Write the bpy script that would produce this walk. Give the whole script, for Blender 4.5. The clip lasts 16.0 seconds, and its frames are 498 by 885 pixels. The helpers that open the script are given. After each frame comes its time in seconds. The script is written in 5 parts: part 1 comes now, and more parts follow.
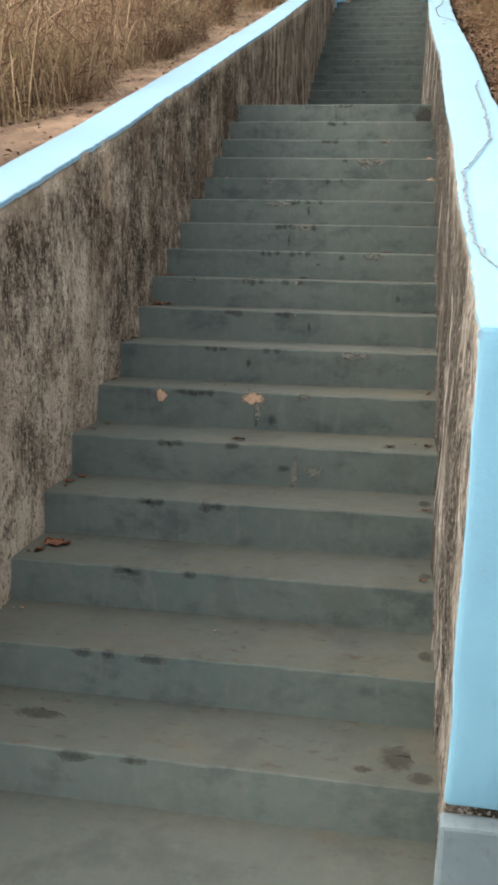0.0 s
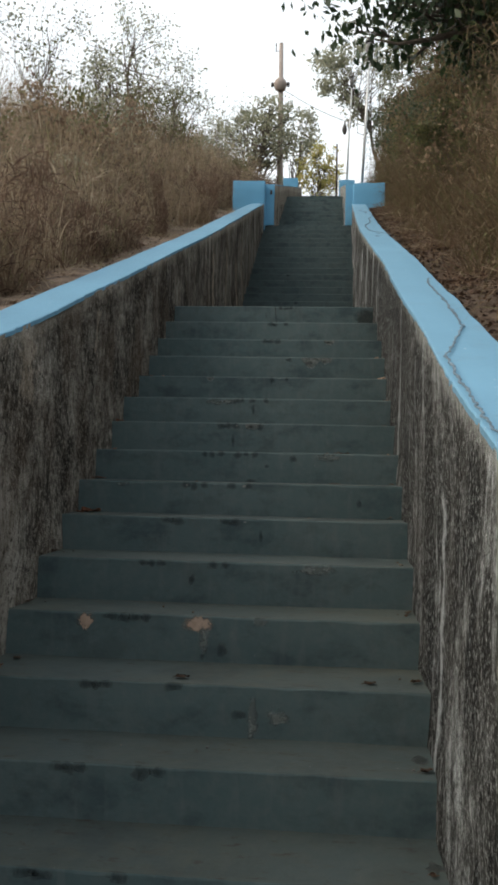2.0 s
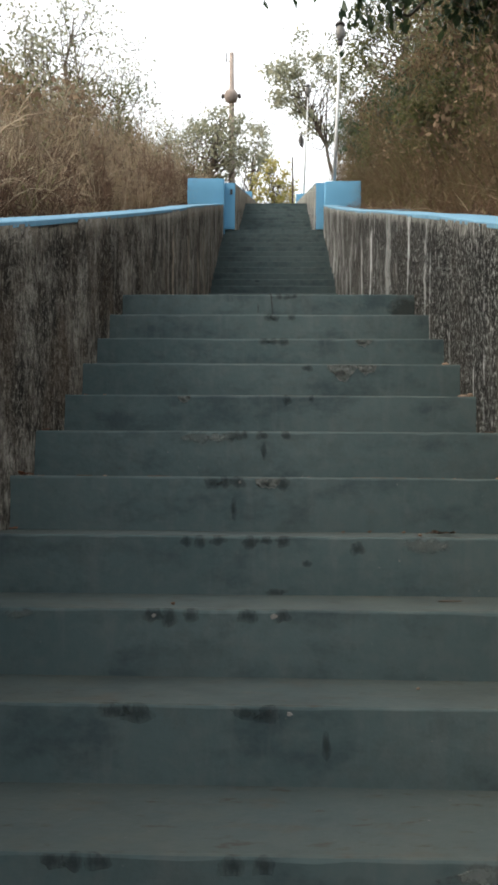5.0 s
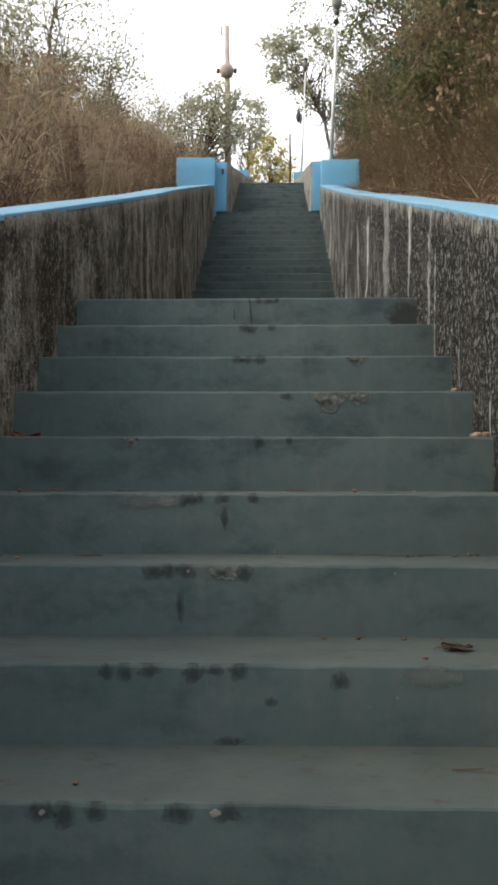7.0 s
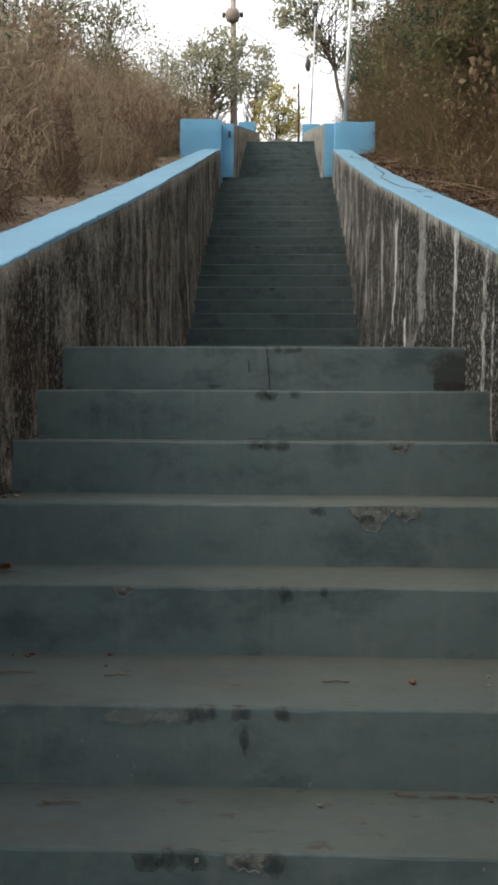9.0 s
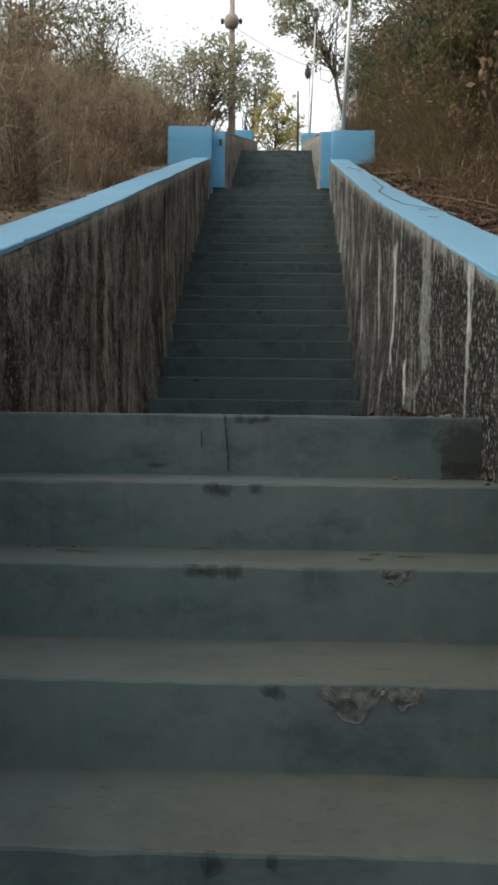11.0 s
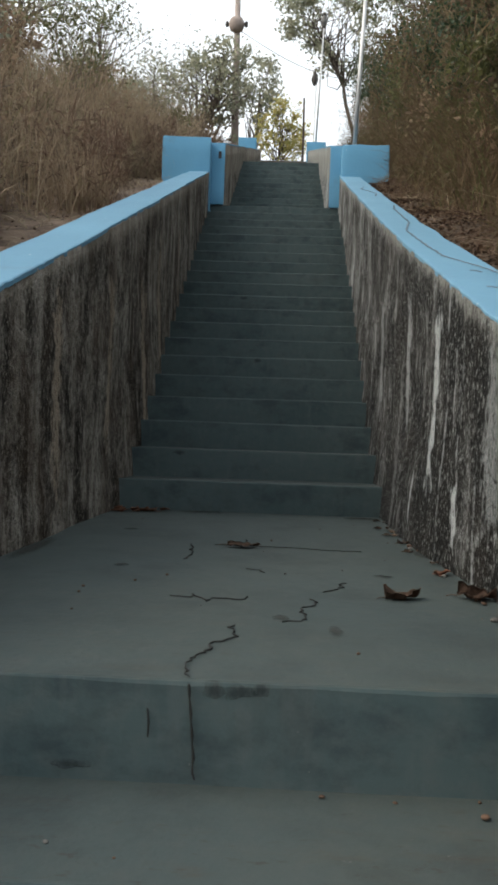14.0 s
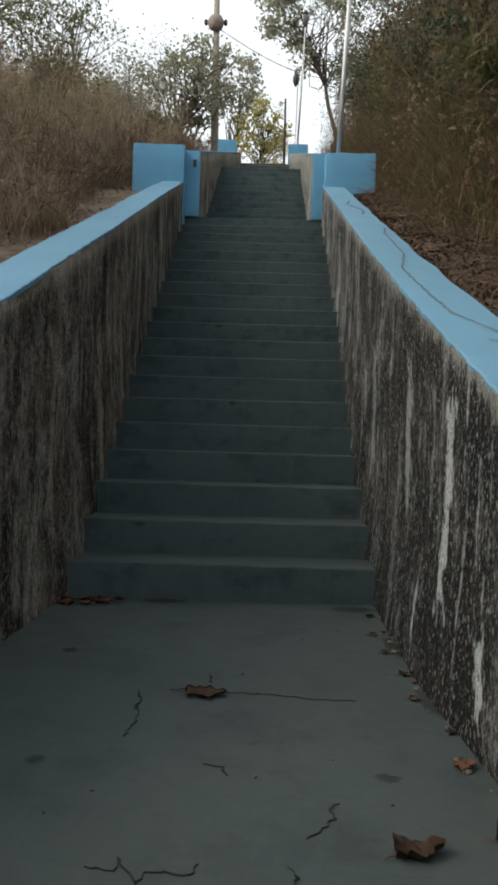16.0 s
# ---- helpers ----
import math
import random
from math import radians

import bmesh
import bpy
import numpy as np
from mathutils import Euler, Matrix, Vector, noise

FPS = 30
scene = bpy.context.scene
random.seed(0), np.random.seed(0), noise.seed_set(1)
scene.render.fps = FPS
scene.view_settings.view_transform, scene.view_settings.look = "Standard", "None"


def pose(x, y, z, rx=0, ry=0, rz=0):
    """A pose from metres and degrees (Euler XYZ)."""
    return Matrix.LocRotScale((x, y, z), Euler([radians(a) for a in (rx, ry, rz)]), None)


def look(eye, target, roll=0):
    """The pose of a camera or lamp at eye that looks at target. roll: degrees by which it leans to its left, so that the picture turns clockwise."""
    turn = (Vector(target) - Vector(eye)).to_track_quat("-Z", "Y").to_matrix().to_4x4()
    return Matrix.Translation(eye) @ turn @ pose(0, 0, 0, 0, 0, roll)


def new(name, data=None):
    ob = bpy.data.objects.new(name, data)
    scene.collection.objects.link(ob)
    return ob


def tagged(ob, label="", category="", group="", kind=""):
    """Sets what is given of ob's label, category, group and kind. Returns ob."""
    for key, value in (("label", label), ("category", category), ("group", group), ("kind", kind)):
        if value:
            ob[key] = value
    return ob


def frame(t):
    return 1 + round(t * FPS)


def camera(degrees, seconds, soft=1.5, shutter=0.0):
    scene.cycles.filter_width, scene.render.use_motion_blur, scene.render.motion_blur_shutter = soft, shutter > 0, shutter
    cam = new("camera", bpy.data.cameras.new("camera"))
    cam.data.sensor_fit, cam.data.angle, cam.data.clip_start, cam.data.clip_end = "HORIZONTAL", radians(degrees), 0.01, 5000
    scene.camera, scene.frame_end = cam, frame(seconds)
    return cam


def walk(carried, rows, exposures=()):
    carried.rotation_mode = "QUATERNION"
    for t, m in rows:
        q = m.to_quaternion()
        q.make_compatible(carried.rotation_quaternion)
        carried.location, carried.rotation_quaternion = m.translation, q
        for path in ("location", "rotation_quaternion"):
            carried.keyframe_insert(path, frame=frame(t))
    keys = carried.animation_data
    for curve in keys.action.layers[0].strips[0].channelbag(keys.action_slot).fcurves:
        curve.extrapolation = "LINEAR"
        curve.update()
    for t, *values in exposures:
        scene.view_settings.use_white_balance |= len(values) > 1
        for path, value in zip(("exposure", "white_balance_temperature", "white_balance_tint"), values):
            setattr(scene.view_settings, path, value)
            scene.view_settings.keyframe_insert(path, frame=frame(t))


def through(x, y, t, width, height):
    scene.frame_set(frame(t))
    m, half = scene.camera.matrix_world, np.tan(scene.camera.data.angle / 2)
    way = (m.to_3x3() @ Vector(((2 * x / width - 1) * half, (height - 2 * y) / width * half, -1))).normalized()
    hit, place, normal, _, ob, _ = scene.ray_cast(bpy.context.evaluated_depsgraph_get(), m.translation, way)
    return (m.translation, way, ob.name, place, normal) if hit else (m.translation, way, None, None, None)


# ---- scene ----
cam = camera(30.8, 16.0, soft=3.2)
PATH = [
    (0, (0.04, -0.047, 1.495), (-0.274, 1.888, 1.097), 1.4),
    (0.5, (0.013, -0.088, 1.506), (-0.253, 1.881, 1.277), 2.0),
    (1, (-0.066, -0.023, 1.482), (-0.292, 1.963, 1.399), 1.9),
    (1.5, (-0.133, 0.238, 1.438), (-0.325, 2.229, 1.449), 1.8),
    (1.7, (-0.128, 0.383, 1.432), (-0.312, 2.374, 1.472), 1.8),
    (2, (-0.138, 0.64, 1.453), (-0.313, 2.631, 1.512), 1.3),
    (2.5, (-0.252, 1.054, 1.394), (-0.41, 3.046, 1.466), 0.8),
    (3, (-0.369, 1.449, 1.407), (-0.52, 3.441, 1.493), 0.4),
    (3.5, (-0.398, 1.904, 1.39), (-0.538, 3.897, 1.484), 0.3),
    (4, (-0.458, 2.294, 1.39), (-0.553, 4.287, 1.514), 0.3),
    (4.2, (-0.513, 2.474, 1.427), (-0.595, 4.468, 1.559), 0.3),
    (6.3, (-0.57, 3.382, 1.877), (-0.624, 5.379, 1.978), 0.5),
    (6.5, (-0.561, 3.444, 1.88), (-0.62, 5.441, 1.983), 0.6),
    (7, (-0.455, 3.673, 1.933), (-0.519, 5.67, 2.008), 0.1),
    (7.5, (-0.43, 3.783, 2.055), (-0.49, 5.781, 2.112), 0.3),
    (8, (-0.509, 4.021, 2.143), (-0.572, 6.02, 2.168), 0.1),
    (8.2, (-0.53, 4.087, 2.226), (-0.594, 6.085, 2.233), 0.3),
    (10.3, (-0.496, 4.832, 2.576), (-0.58, 6.829, 2.518), 0.3),
    (10.5, (-0.48, 4.949, 2.589), (-0.556, 6.947, 2.54), 0.9),
    (11, (-0.414, 5.143, 2.726), (-0.486, 7.141, 2.703), 0.8),
    (11.5, (-0.461, 5.378, 2.77), (-0.527, 7.377, 2.757), 0.9),
    (12, (-0.485, 5.561, 2.895), (-0.56, 7.559, 2.885), 1.2),
    (12.5, (-0.429, 5.824, 2.959), (-0.505, 7.822, 2.947), 1.5),
    (13, (-0.415, 5.945, 3.064), (-0.477, 7.944, 3.061), 2.2),
    (13.5, (-0.47, 6.161, 3.187), (-0.525, 8.161, 3.187), 2.0),
    (14, (-0.444, 6.32, 3.224), (-0.511, 8.319, 3.209), 2.0),
    (14.5, (-0.371, 6.518, 3.372), (-0.423, 8.518, 3.349), 2.0),
    (15, (-0.432, 6.677, 3.392), (-0.462, 8.677, 3.374), 1.7),
    (15.5, (-0.483, 6.862, 3.554), (-0.509, 8.862, 3.546), 1.7),
    (16, (-0.416, 7.091, 3.596), (-0.447, 9.09, 3.578), 1.7),
]
EXPOSURES = [(0.0, 1.82, 7700, 17), (0.5, 1.24, 7300, 16), (1.0, 0.87, 7000, 13), (1.5, 0.85, 6700, 10), (2.0, 0.42, 6500, 8), (2.5, 0.55, 6500, 8), (3.0, 0.8, 6500, 8), (4.0, 0.93, 6600, 8), (6.5, 0.98, 6700, 10), (7.0, 0.98, 6750, 10), (7.5, 1.2, 6800, 11), (8.0, 1.0, 6800, 12), (10.5, 0.62, 6700, 9), (11.0, 0.49, 6600, 9), (12.5, 0.75, 6600, 9), (13.0, 0.47, 6600, 9), (13.5, 0.38, 6500, 9), (14.5, 0.76, 6400, 8), (15.0, 0.42, 6400, 8), (16.0, 0.25, 6500, 8)]
walk(cam, [(t, look(eye, target, roll)) for t, eye, target, roll in PATH], EXPOSURES)


# ---- light ----
world = bpy.data.worlds.new("sky")
scene.world = world
world.use_nodes = True
wn = world.node_tree.nodes
sky = wn.new("ShaderNodeTexSky")
sky.sky_type, sky.sun_disc = "NISHITA", False
sky.sun_elevation, sky.sun_rotation = radians(40), radians(-105)
sky.air_density, sky.dust_density, sky.ozone_density = 1.0, 8.0, 1.0
wn["Background"].inputs["Strength"].default_value = 0.10
# an even white veil of cloud over the whole sky
veil = wn.new("ShaderNodeMix")
veil.data_type, veil.blend_type = "RGBA", "ADD"
veil.inputs[0].default_value = 1.0
veil.inputs[7].default_value = (7.6, 7.7, 7.5, 1)
world.node_tree.links.new(sky.outputs["Color"], veil.inputs[6])
world.node_tree.links.new(veil.outputs[2], wn["Background"].inputs["Color"])

sun = new("sun", bpy.data.lights.new("sun", "SUN"))
sun.data.energy, sun.data.angle, sun.data.color = 0.35, radians(40), (1.0, 0.95, 0.87)
sun.matrix_world = look((-7.4, -2.0, 6.4), (0, 0, 0))


# ---- materials ----
def material(name, rough=0.85, metallic=0.0, shine=0.25):
    m = bpy.data.materials.new(name)
    m.use_nodes = True
    b = m.node_tree.nodes["Principled BSDF"]
    b.inputs["Roughness"].default_value, b.inputs["Metallic"].default_value, b.inputs["Specular IOR Level"].default_value = rough, metallic, shine
    return m


class Nodes:
    """Short calls for the nodes of one material."""

    def __init__(self, m):
        self.t = m.node_tree
        self.bsdf = self.t.nodes["Principled BSDF"]

    def link(self, a, b):
        self.t.links.new(a, b)

    def coord(self, scale=(1, 1, 1)):
        mp = self.t.nodes.new("ShaderNodeMapping")
        mp.inputs["Scale"].default_value = scale
        g = self.t.nodes.new("ShaderNodeNewGeometry")
        self.link(g.outputs["Position"], mp.inputs["Vector"])
        return mp.outputs["Vector"]

    def noise(self, scale, vec=None, detail=4.0, rough=0.6):
        n = self.t.nodes.new("ShaderNodeTexNoise")
        n.inputs["Scale"].default_value, n.inputs["Detail"].default_value, n.inputs["Roughness"].default_value = scale, detail, rough
        self.link(vec if vec is not None else self.coord(), n.inputs["Vector"])
        return n.outputs["Fac"]

    def ramp(self, fac, stops):
        r = self.t.nodes.new("ShaderNodeValToRGB")
        e = r.color_ramp.elements
        while len(e) < len(stops):
            e.new(0.5)
        for el, (p, c) in zip(e, stops):
            el.position = p
            el.color = (c, c, c, 1) if isinstance(c, (int, float)) else (*c, 1)
        self.link(fac, r.inputs["Fac"])
        return r.outputs["Color"]

    def mix(self, fac, a, b, kind="MIX"):
        n = self.t.nodes.new("ShaderNodeMix")
        n.data_type, n.blend_type = "RGBA", kind
        for sock, v in ((n.inputs[0], fac), (n.inputs[6], a), (n.inputs[7], b)):
            if isinstance(v, (int, float)):
                sock.default_value = v
            elif isinstance(v, tuple):
                sock.default_value = (*v, 1)
            else:
                self.link(v, sock)
        return n.outputs[2]

    def math(self, op, a, b=0.0):
        n = self.t.nodes.new("ShaderNodeMath")
        n.operation = op
        for sock, v in zip(n.inputs, (a, b)):
            if isinstance(v, (int, float)):
                sock.default_value = v
            else:
                self.link(v, sock)
        return n.outputs[0]

    def axis(self, which, source="Position"):
        g = self.t.nodes.new("ShaderNodeNewGeometry")
        x = self.t.nodes.new("ShaderNodeSeparateXYZ")
        self.link(g.outputs[source], x.inputs[0])
        return x.outputs[which]

    def island(self):
        return self.t.nodes.new("ShaderNodeNewGeometry").outputs["Random Per Island"]

    def finish(self, colour, bump=None, strength=0.4, distance=0.01):
        self.link(colour, self.bsdf.inputs["Base Color"])
        if bump is not None:
            n = self.t.nodes.new("ShaderNodeBump")
            n.inputs["Strength"].default_value, n.inputs["Distance"].default_value = strength, distance
            self.link(bump, n.inputs["Height"])
            self.link(n.outputs["Normal"], self.bsdf.inputs["Normal"])


def stair_paint():
    m = material("stair_paint", 0.8, 0.0, 0.2)
    n = Nodes(m)
    big = n.noise(1.6, detail=5)
    fine = n.noise(22, detail=6)
    c = n.mix(n.ramp(big, [(0.3, 0.0), (0.7, 1.0)]), (0.038, 0.062, 0.065), (0.062, 0.087, 0.088))
    c = n.mix(n.math("MULTIPLY", n.ramp(fine, [(0.45, 0.0), (0.75, 1.0)]), 0.35), c, (0.092, 0.098, 0.092))
    cloud = n.noise(4.0, n.coord((1.0, 1.0, 1.6)), 6, 0.65)
    c = n.mix(n.math("MULTIPLY", n.ramp(cloud, [(0.50, 0.0), (0.66, 1.0)]), 0.8), c, (0.026, 0.041, 0.046))
    drip = n.noise(6, n.coord((3.0, 1.0, 0.5)), 5)
    c = n.mix(n.math("MULTIPLY", n.ramp(drip, [(0.56, 0.0), (0.7, 1.0)]), 0.3), c, (0.088, 0.098, 0.096))
    # dust trodden into the treads
    up = n.ramp(n.axis(2, "Normal"), [(0.35, 0.0), (0.9, 1.0)])
    dust = n.ramp(n.noise(1.1, detail=7), [(0.38, 0.0), (0.66, 0.55)])
    # the second flight's shade is put into its colour: darker paint, thinner dust
    flight_shade = n.ramp(n.math("MULTIPLY", n.axis(1), 0.05), [(0.572, 0.0), (0.578, 1.0), (0.914, 1.0), (0.922, 0.0)])
    c = n.mix(n.math("MULTIPLY", flight_shade, 0.20), c, (0.024, 0.036, 0.039))
    dust = n.math("MULTIPLY", dust, n.math("SUBTRACT", 1.0, n.math("MULTIPLY", flight_shade, 0.6)))
    # treads coloured darker to offset the sky light on them, then brown dust over
    c = n.mix(n.math("MULTIPLY", up, 0.5), c, (0.030, 0.036, 0.033))
    swept = n.ramp(n.math("MULTIPLY", n.axis(1), 0.05), [(0.112, 0.25), (0.125, 1.0), (0.375, 1.0), (0.40, 0.3)])
    dust = n.math("MULTIPLY", dust, swept)
    dust = n.math("MULTIPLY", dust, n.ramp(n.noise(13, detail=6, rough=0.75), [(0.36, 0.35), (0.62, 1.0)]))
    c = n.mix(n.math("MULTIPLY", up, dust), c, (0.069, 0.068, 0.047))
    rim = n.ramp(n.noise(5.0, n.coord((1.0, 3.0, 1.0)), 6, 0.7), [(0.56, 0.0), (0.70, 0.55)])
    c = n.mix(n.math("MULTIPLY", n.math("MULTIPLY", up, rim), swept), c, (0.052, 0.042, 0.030))
    flecks = n.ramp(n.noise(17, n.coord((0.7, 1.6, 1.0)), 6, 0.7), [(0.585, 0.0), (0.67, 0.7)])
    c = n.mix(n.math("MULTIPLY", n.math("MULTIPLY", up, flecks), swept), c, (0.030, 0.022, 0.015))
    c = n.mix(n.ramp(n.noise(3.2, n.coord((1.0, 1.0, 1.0)), 7, 0.7), [(0.53, 0.0), (0.66, 0.45)]), c, (0.028, 0.040, 0.041))
    spots = n.ramp(n.noise(9, detail=8, rough=0.75), [(0.66, 0.0), (0.73, 1.0)])
    c = n.mix(n.math("MULTIPLY", spots, 0.5), c, (0.04, 0.034, 0.03))
    crumbs = n.ramp(n.noise(55, detail=3, rough=0.5), [(0.74, 0.0), (0.78, 1.0)])
    c = n.mix(n.math("MULTIPLY", crumbs, 0.5), c, (0.17, 0.16, 0.14))
    n.finish(c, n.noise(45, detail=6), 0.35, 0.005)
    return m


# pale lime runs that stand out on the walls: y, half width, lower and upper end, strength
RUNS_E = ((9.93, 0.060, 3.04, 3.74, 0.9), (10.80, 0.065, 3.30, 3.95, 0.55), (10.35, 0.035, 2.86, 3.08, 0.9), (8.97, 0.12, 2.95, 3.55, 0.38), (9.45, 0.040, 2.86, 3.08, 1.0), (8.18, 0.045, 3.05, 3.40, 0.6), (11.9, 0.08, 3.4, 4.1, 0.4), (5.60, 0.06, 1.35, 2.1, 0.4), (3.60, 0.06, 0.4, 1.4, 0.6))
RUNS_W = ((10.12, 0.085, 2.90, 3.80, 0.85), (11.22, 0.075, 3.15, 4.05, 0.85), (12.42, 0.13, 3.15, 4.20, 0.9), (13.25, 0.09, 3.75, 4.7, 0.75), (4.36, 0.13, 1.70, 2.02, 0.5), (5.50, 0.05, 2.05, 2.30, 0.4), (14.6, 0.08, 4.4, 5.2, 0.5))


def wall_plaster():
    m = material("mouldy_plaster", 0.95, 0.0, 0.1)
    n = Nodes(m)
    # patterns over y and z only, so that runs of damp stay plumb on the uneven face
    streak = n.noise(1.0, n.coord((0.15, 7.5, 0.55)), 4, 0.6)
    blot = n.noise(2.1, n.coord((0.4, 1.0, 0.75)), 6, 0.65)
    grain = n.noise(21, n.coord((0.7, 1.0, 0.55)), 6, 0.75)
    speck = n.noise(58, n.coord((0.8, 1.0, 0.7)), 4, 0.65)
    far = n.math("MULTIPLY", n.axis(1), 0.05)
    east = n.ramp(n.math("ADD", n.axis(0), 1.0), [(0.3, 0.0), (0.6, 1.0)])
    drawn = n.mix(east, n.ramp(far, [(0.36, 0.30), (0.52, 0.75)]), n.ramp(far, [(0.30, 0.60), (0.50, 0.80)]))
    lump = n.noise(7.5, n.coord((0.6, 1.0, 0.7)), 5, 0.7)
    v = n.math("ADD", n.math("MULTIPLY", n.math("SUBTRACT", streak, 0.5), drawn), n.math("MULTIPLY", blot, 1.0))
    v = n.math("ADD", v, n.math("ADD", n.math("MULTIPLY", grain, 0.85), n.math("MULTIPLY", lump, 0.65)))
    v = n.math("SUBTRACT", v, 0.115)
    # how dark the plaster is, by side and along y
    west_dark = n.ramp(far, [(0.16, 0.505), (0.30, 0.660), (0.44, 0.660), (0.51, 0.585), (0.90, 0.570), (0.93, 0.51)])
    east_dark = n.ramp(far, [(0.12, 0.640), (0.20, 0.760), (0.29, 0.880), (0.44, 0.885), (0.58, 0.745), (0.93, 0.55)])
    v = n.math("SUBTRACT", v, n.mix(east, west_dark, east_dark))
    c = n.ramp(v, [(0.30, (0.012, 0.012, 0.011)), (0.41, (0.040, 0.037, 0.033)), (0.50, (0.095, 0.091, 0.084)), (0.60, (0.185, 0.180, 0.170)), (0.74, (0.34, 0.338, 0.325))])
    # narrow lime runs all along
    w = n.math("ADD", n.math("MULTIPLY", n.noise(1.0, n.coord((0.2, 8.5, 0.5)), 2), 0.72), n.math("MULTIPLY", grain, 0.36))
    w = n.ramp(w, [(0.635, 0.0), (0.70, 1.0)])
    c = n.mix(n.math("MULTIPLY", w, n.ramp(east, [(0.0, 0.30), (1.0, 0.70)])), c, (0.46, 0.455, 0.44))
    # the broad ones, each at its place
    sway = n.math("MULTIPLY", n.math("SUBTRACT", n.noise(1.0, n.coord((0.3, 5.0, 3.0)), 5, 0.6), 0.5), 0.10)
    yy, zz = n.math("ADD", n.axis(1), sway), n.axis(2)
    rag = n.math("MULTIPLY", n.math("SUBTRACT", grain, 0.5), 4.0)
    girth = n.ramp(n.noise(1.0, n.coord((0.2, 1.5, 5.0)), 3, 0.6), [(0.3, 0.35), (0.7, 1.5)])
    for runs, side, tint in ((RUNS_E, east, (0.50, 0.50, 0.485)), (RUNS_W, n.math("SUBTRACT", 1.0, east), (0.38, 0.33, 0.275))):
        total = None
        for y0, half, z0, z1, strength in runs:
            across = n.math("DIVIDE", n.math("ABSOLUTE", n.math("SUBTRACT", yy, y0)), n.math("MULTIPLY", girth, half))
            along = n.math("ABSOLUTE", n.math("DIVIDE", n.math("SUBTRACT", zz, 0.5 * (z0 + z1)), 0.5 * (z1 - z0)))
            inside = n.math("SUBTRACT", 1.15, n.math("MAXIMUM", across, n.math("MULTIPLY", along, along)))
            inside = n.math("MULTIPLY", n.ramp(n.math("ADD", inside, rag), [(0.1, 0.0), (0.6, 1.0)]), strength)
            total = inside if total is None else n.math("MAXIMUM", total, inside)
        c = n.mix(n.math("MULTIPLY", total, side), c, tint)
    # roughcast: pale crumbs and dark pits
    crumb = n.noise(85, n.coord((0.8, 1.0, 0.8)), 3, 0.6)
    c = n.mix(n.ramp(speck, [(0.56, 0.0), (0.63, 0.65)]), c, (0.33, 0.32, 0.30))
    c = n.mix(n.math("MULTIPLY", n.ramp(crumb, [(0.58, 0.0), (0.64, 0.55)]), n.ramp(far, [(0.30, 1.0), (0.50, 0.25)])), c, (0.36, 0.35, 0.325))
    c = n.mix(n.ramp(speck, [(0.35, 0.85), (0.46, 0.0)]), c, (0.014, 0.014, 0.012))
    # the worn upper edge, where the paint of the top has chipped away
    edge_z = n.math("ADD", n.math("MULTIPLY", n.axis(1), 0.3306), 0.600)
    below = n.math("SUBTRACT", edge_z, n.axis(2))
    worn = n.math("ADD", below, n.math("MULTIPLY", n.math("SUBTRACT", grain, 0.5), 0.5))
    c = n.mix(n.ramp(worn, [(0.0, 0.6), (0.07, 0.0)]), c, (0.30, 0.285, 0.255))
    rust = n.ramp(n.noise(1.4, n.coord((0.5, 2, 1.2)), 6), [(0.45, 0.0), (0.70, 1.0)])
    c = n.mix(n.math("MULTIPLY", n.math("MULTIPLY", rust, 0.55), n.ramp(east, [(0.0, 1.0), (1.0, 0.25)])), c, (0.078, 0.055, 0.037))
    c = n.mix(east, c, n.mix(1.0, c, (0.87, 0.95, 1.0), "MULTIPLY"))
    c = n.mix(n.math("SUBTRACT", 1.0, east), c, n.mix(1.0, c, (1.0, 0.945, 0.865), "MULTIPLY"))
    n.finish(c, n.math("ADD", n.math("MULTIPLY", n.math("ADD", grain, lump), 0.5), n.math("MULTIPLY", n.math("ADD", speck, crumb), 0.40)), 1.0, 0.045)
    return m


def mark(name, c1, c2, scale=(1, 0, 1), strength=1.0, fray=1.3, grain=55.0, drawn=1.0, soft=0.5):
    """A mark on paint that frays out towards its outline."""
    m = plain(name, c1, c2, 30.0, 0.9, 0.3, 0.003)
    n = Nodes(m)
    tc = n.t.nodes.new("ShaderNodeTexCoord")
    v = n.t.nodes.new("ShaderNodeVectorMath")
    v.operation = "SUBTRACT"
    v.inputs[1].default_value = (0.5, 0.5, 0.5)
    n.link(tc.outputs["Generated"], v.inputs[0])
    k = n.t.nodes.new("ShaderNodeVectorMath")
    k.operation = "MULTIPLY"
    k.inputs[1].default_value = scale
    n.link(v.outputs[0], k.inputs[0])
    q = n.t.nodes.new("ShaderNodeVectorMath")
    q.operation = "LENGTH"
    n.link(k.outputs[0], q.inputs[0])
    a = n.math("SUBTRACT", 1.0, n.math("MULTIPLY", q.outputs["Value"], 2.0))
    a = n.math("ADD", a, n.math("MULTIPLY", n.math("SUBTRACT", n.noise(grain, n.coord((1.0, 1.0, drawn)), 5, 0.7), 0.5), fray))
    n.link(n.ramp(a, [(0.05, 0.0), (soft, strength)]), n.bsdf.inputs["Alpha"])
    return m


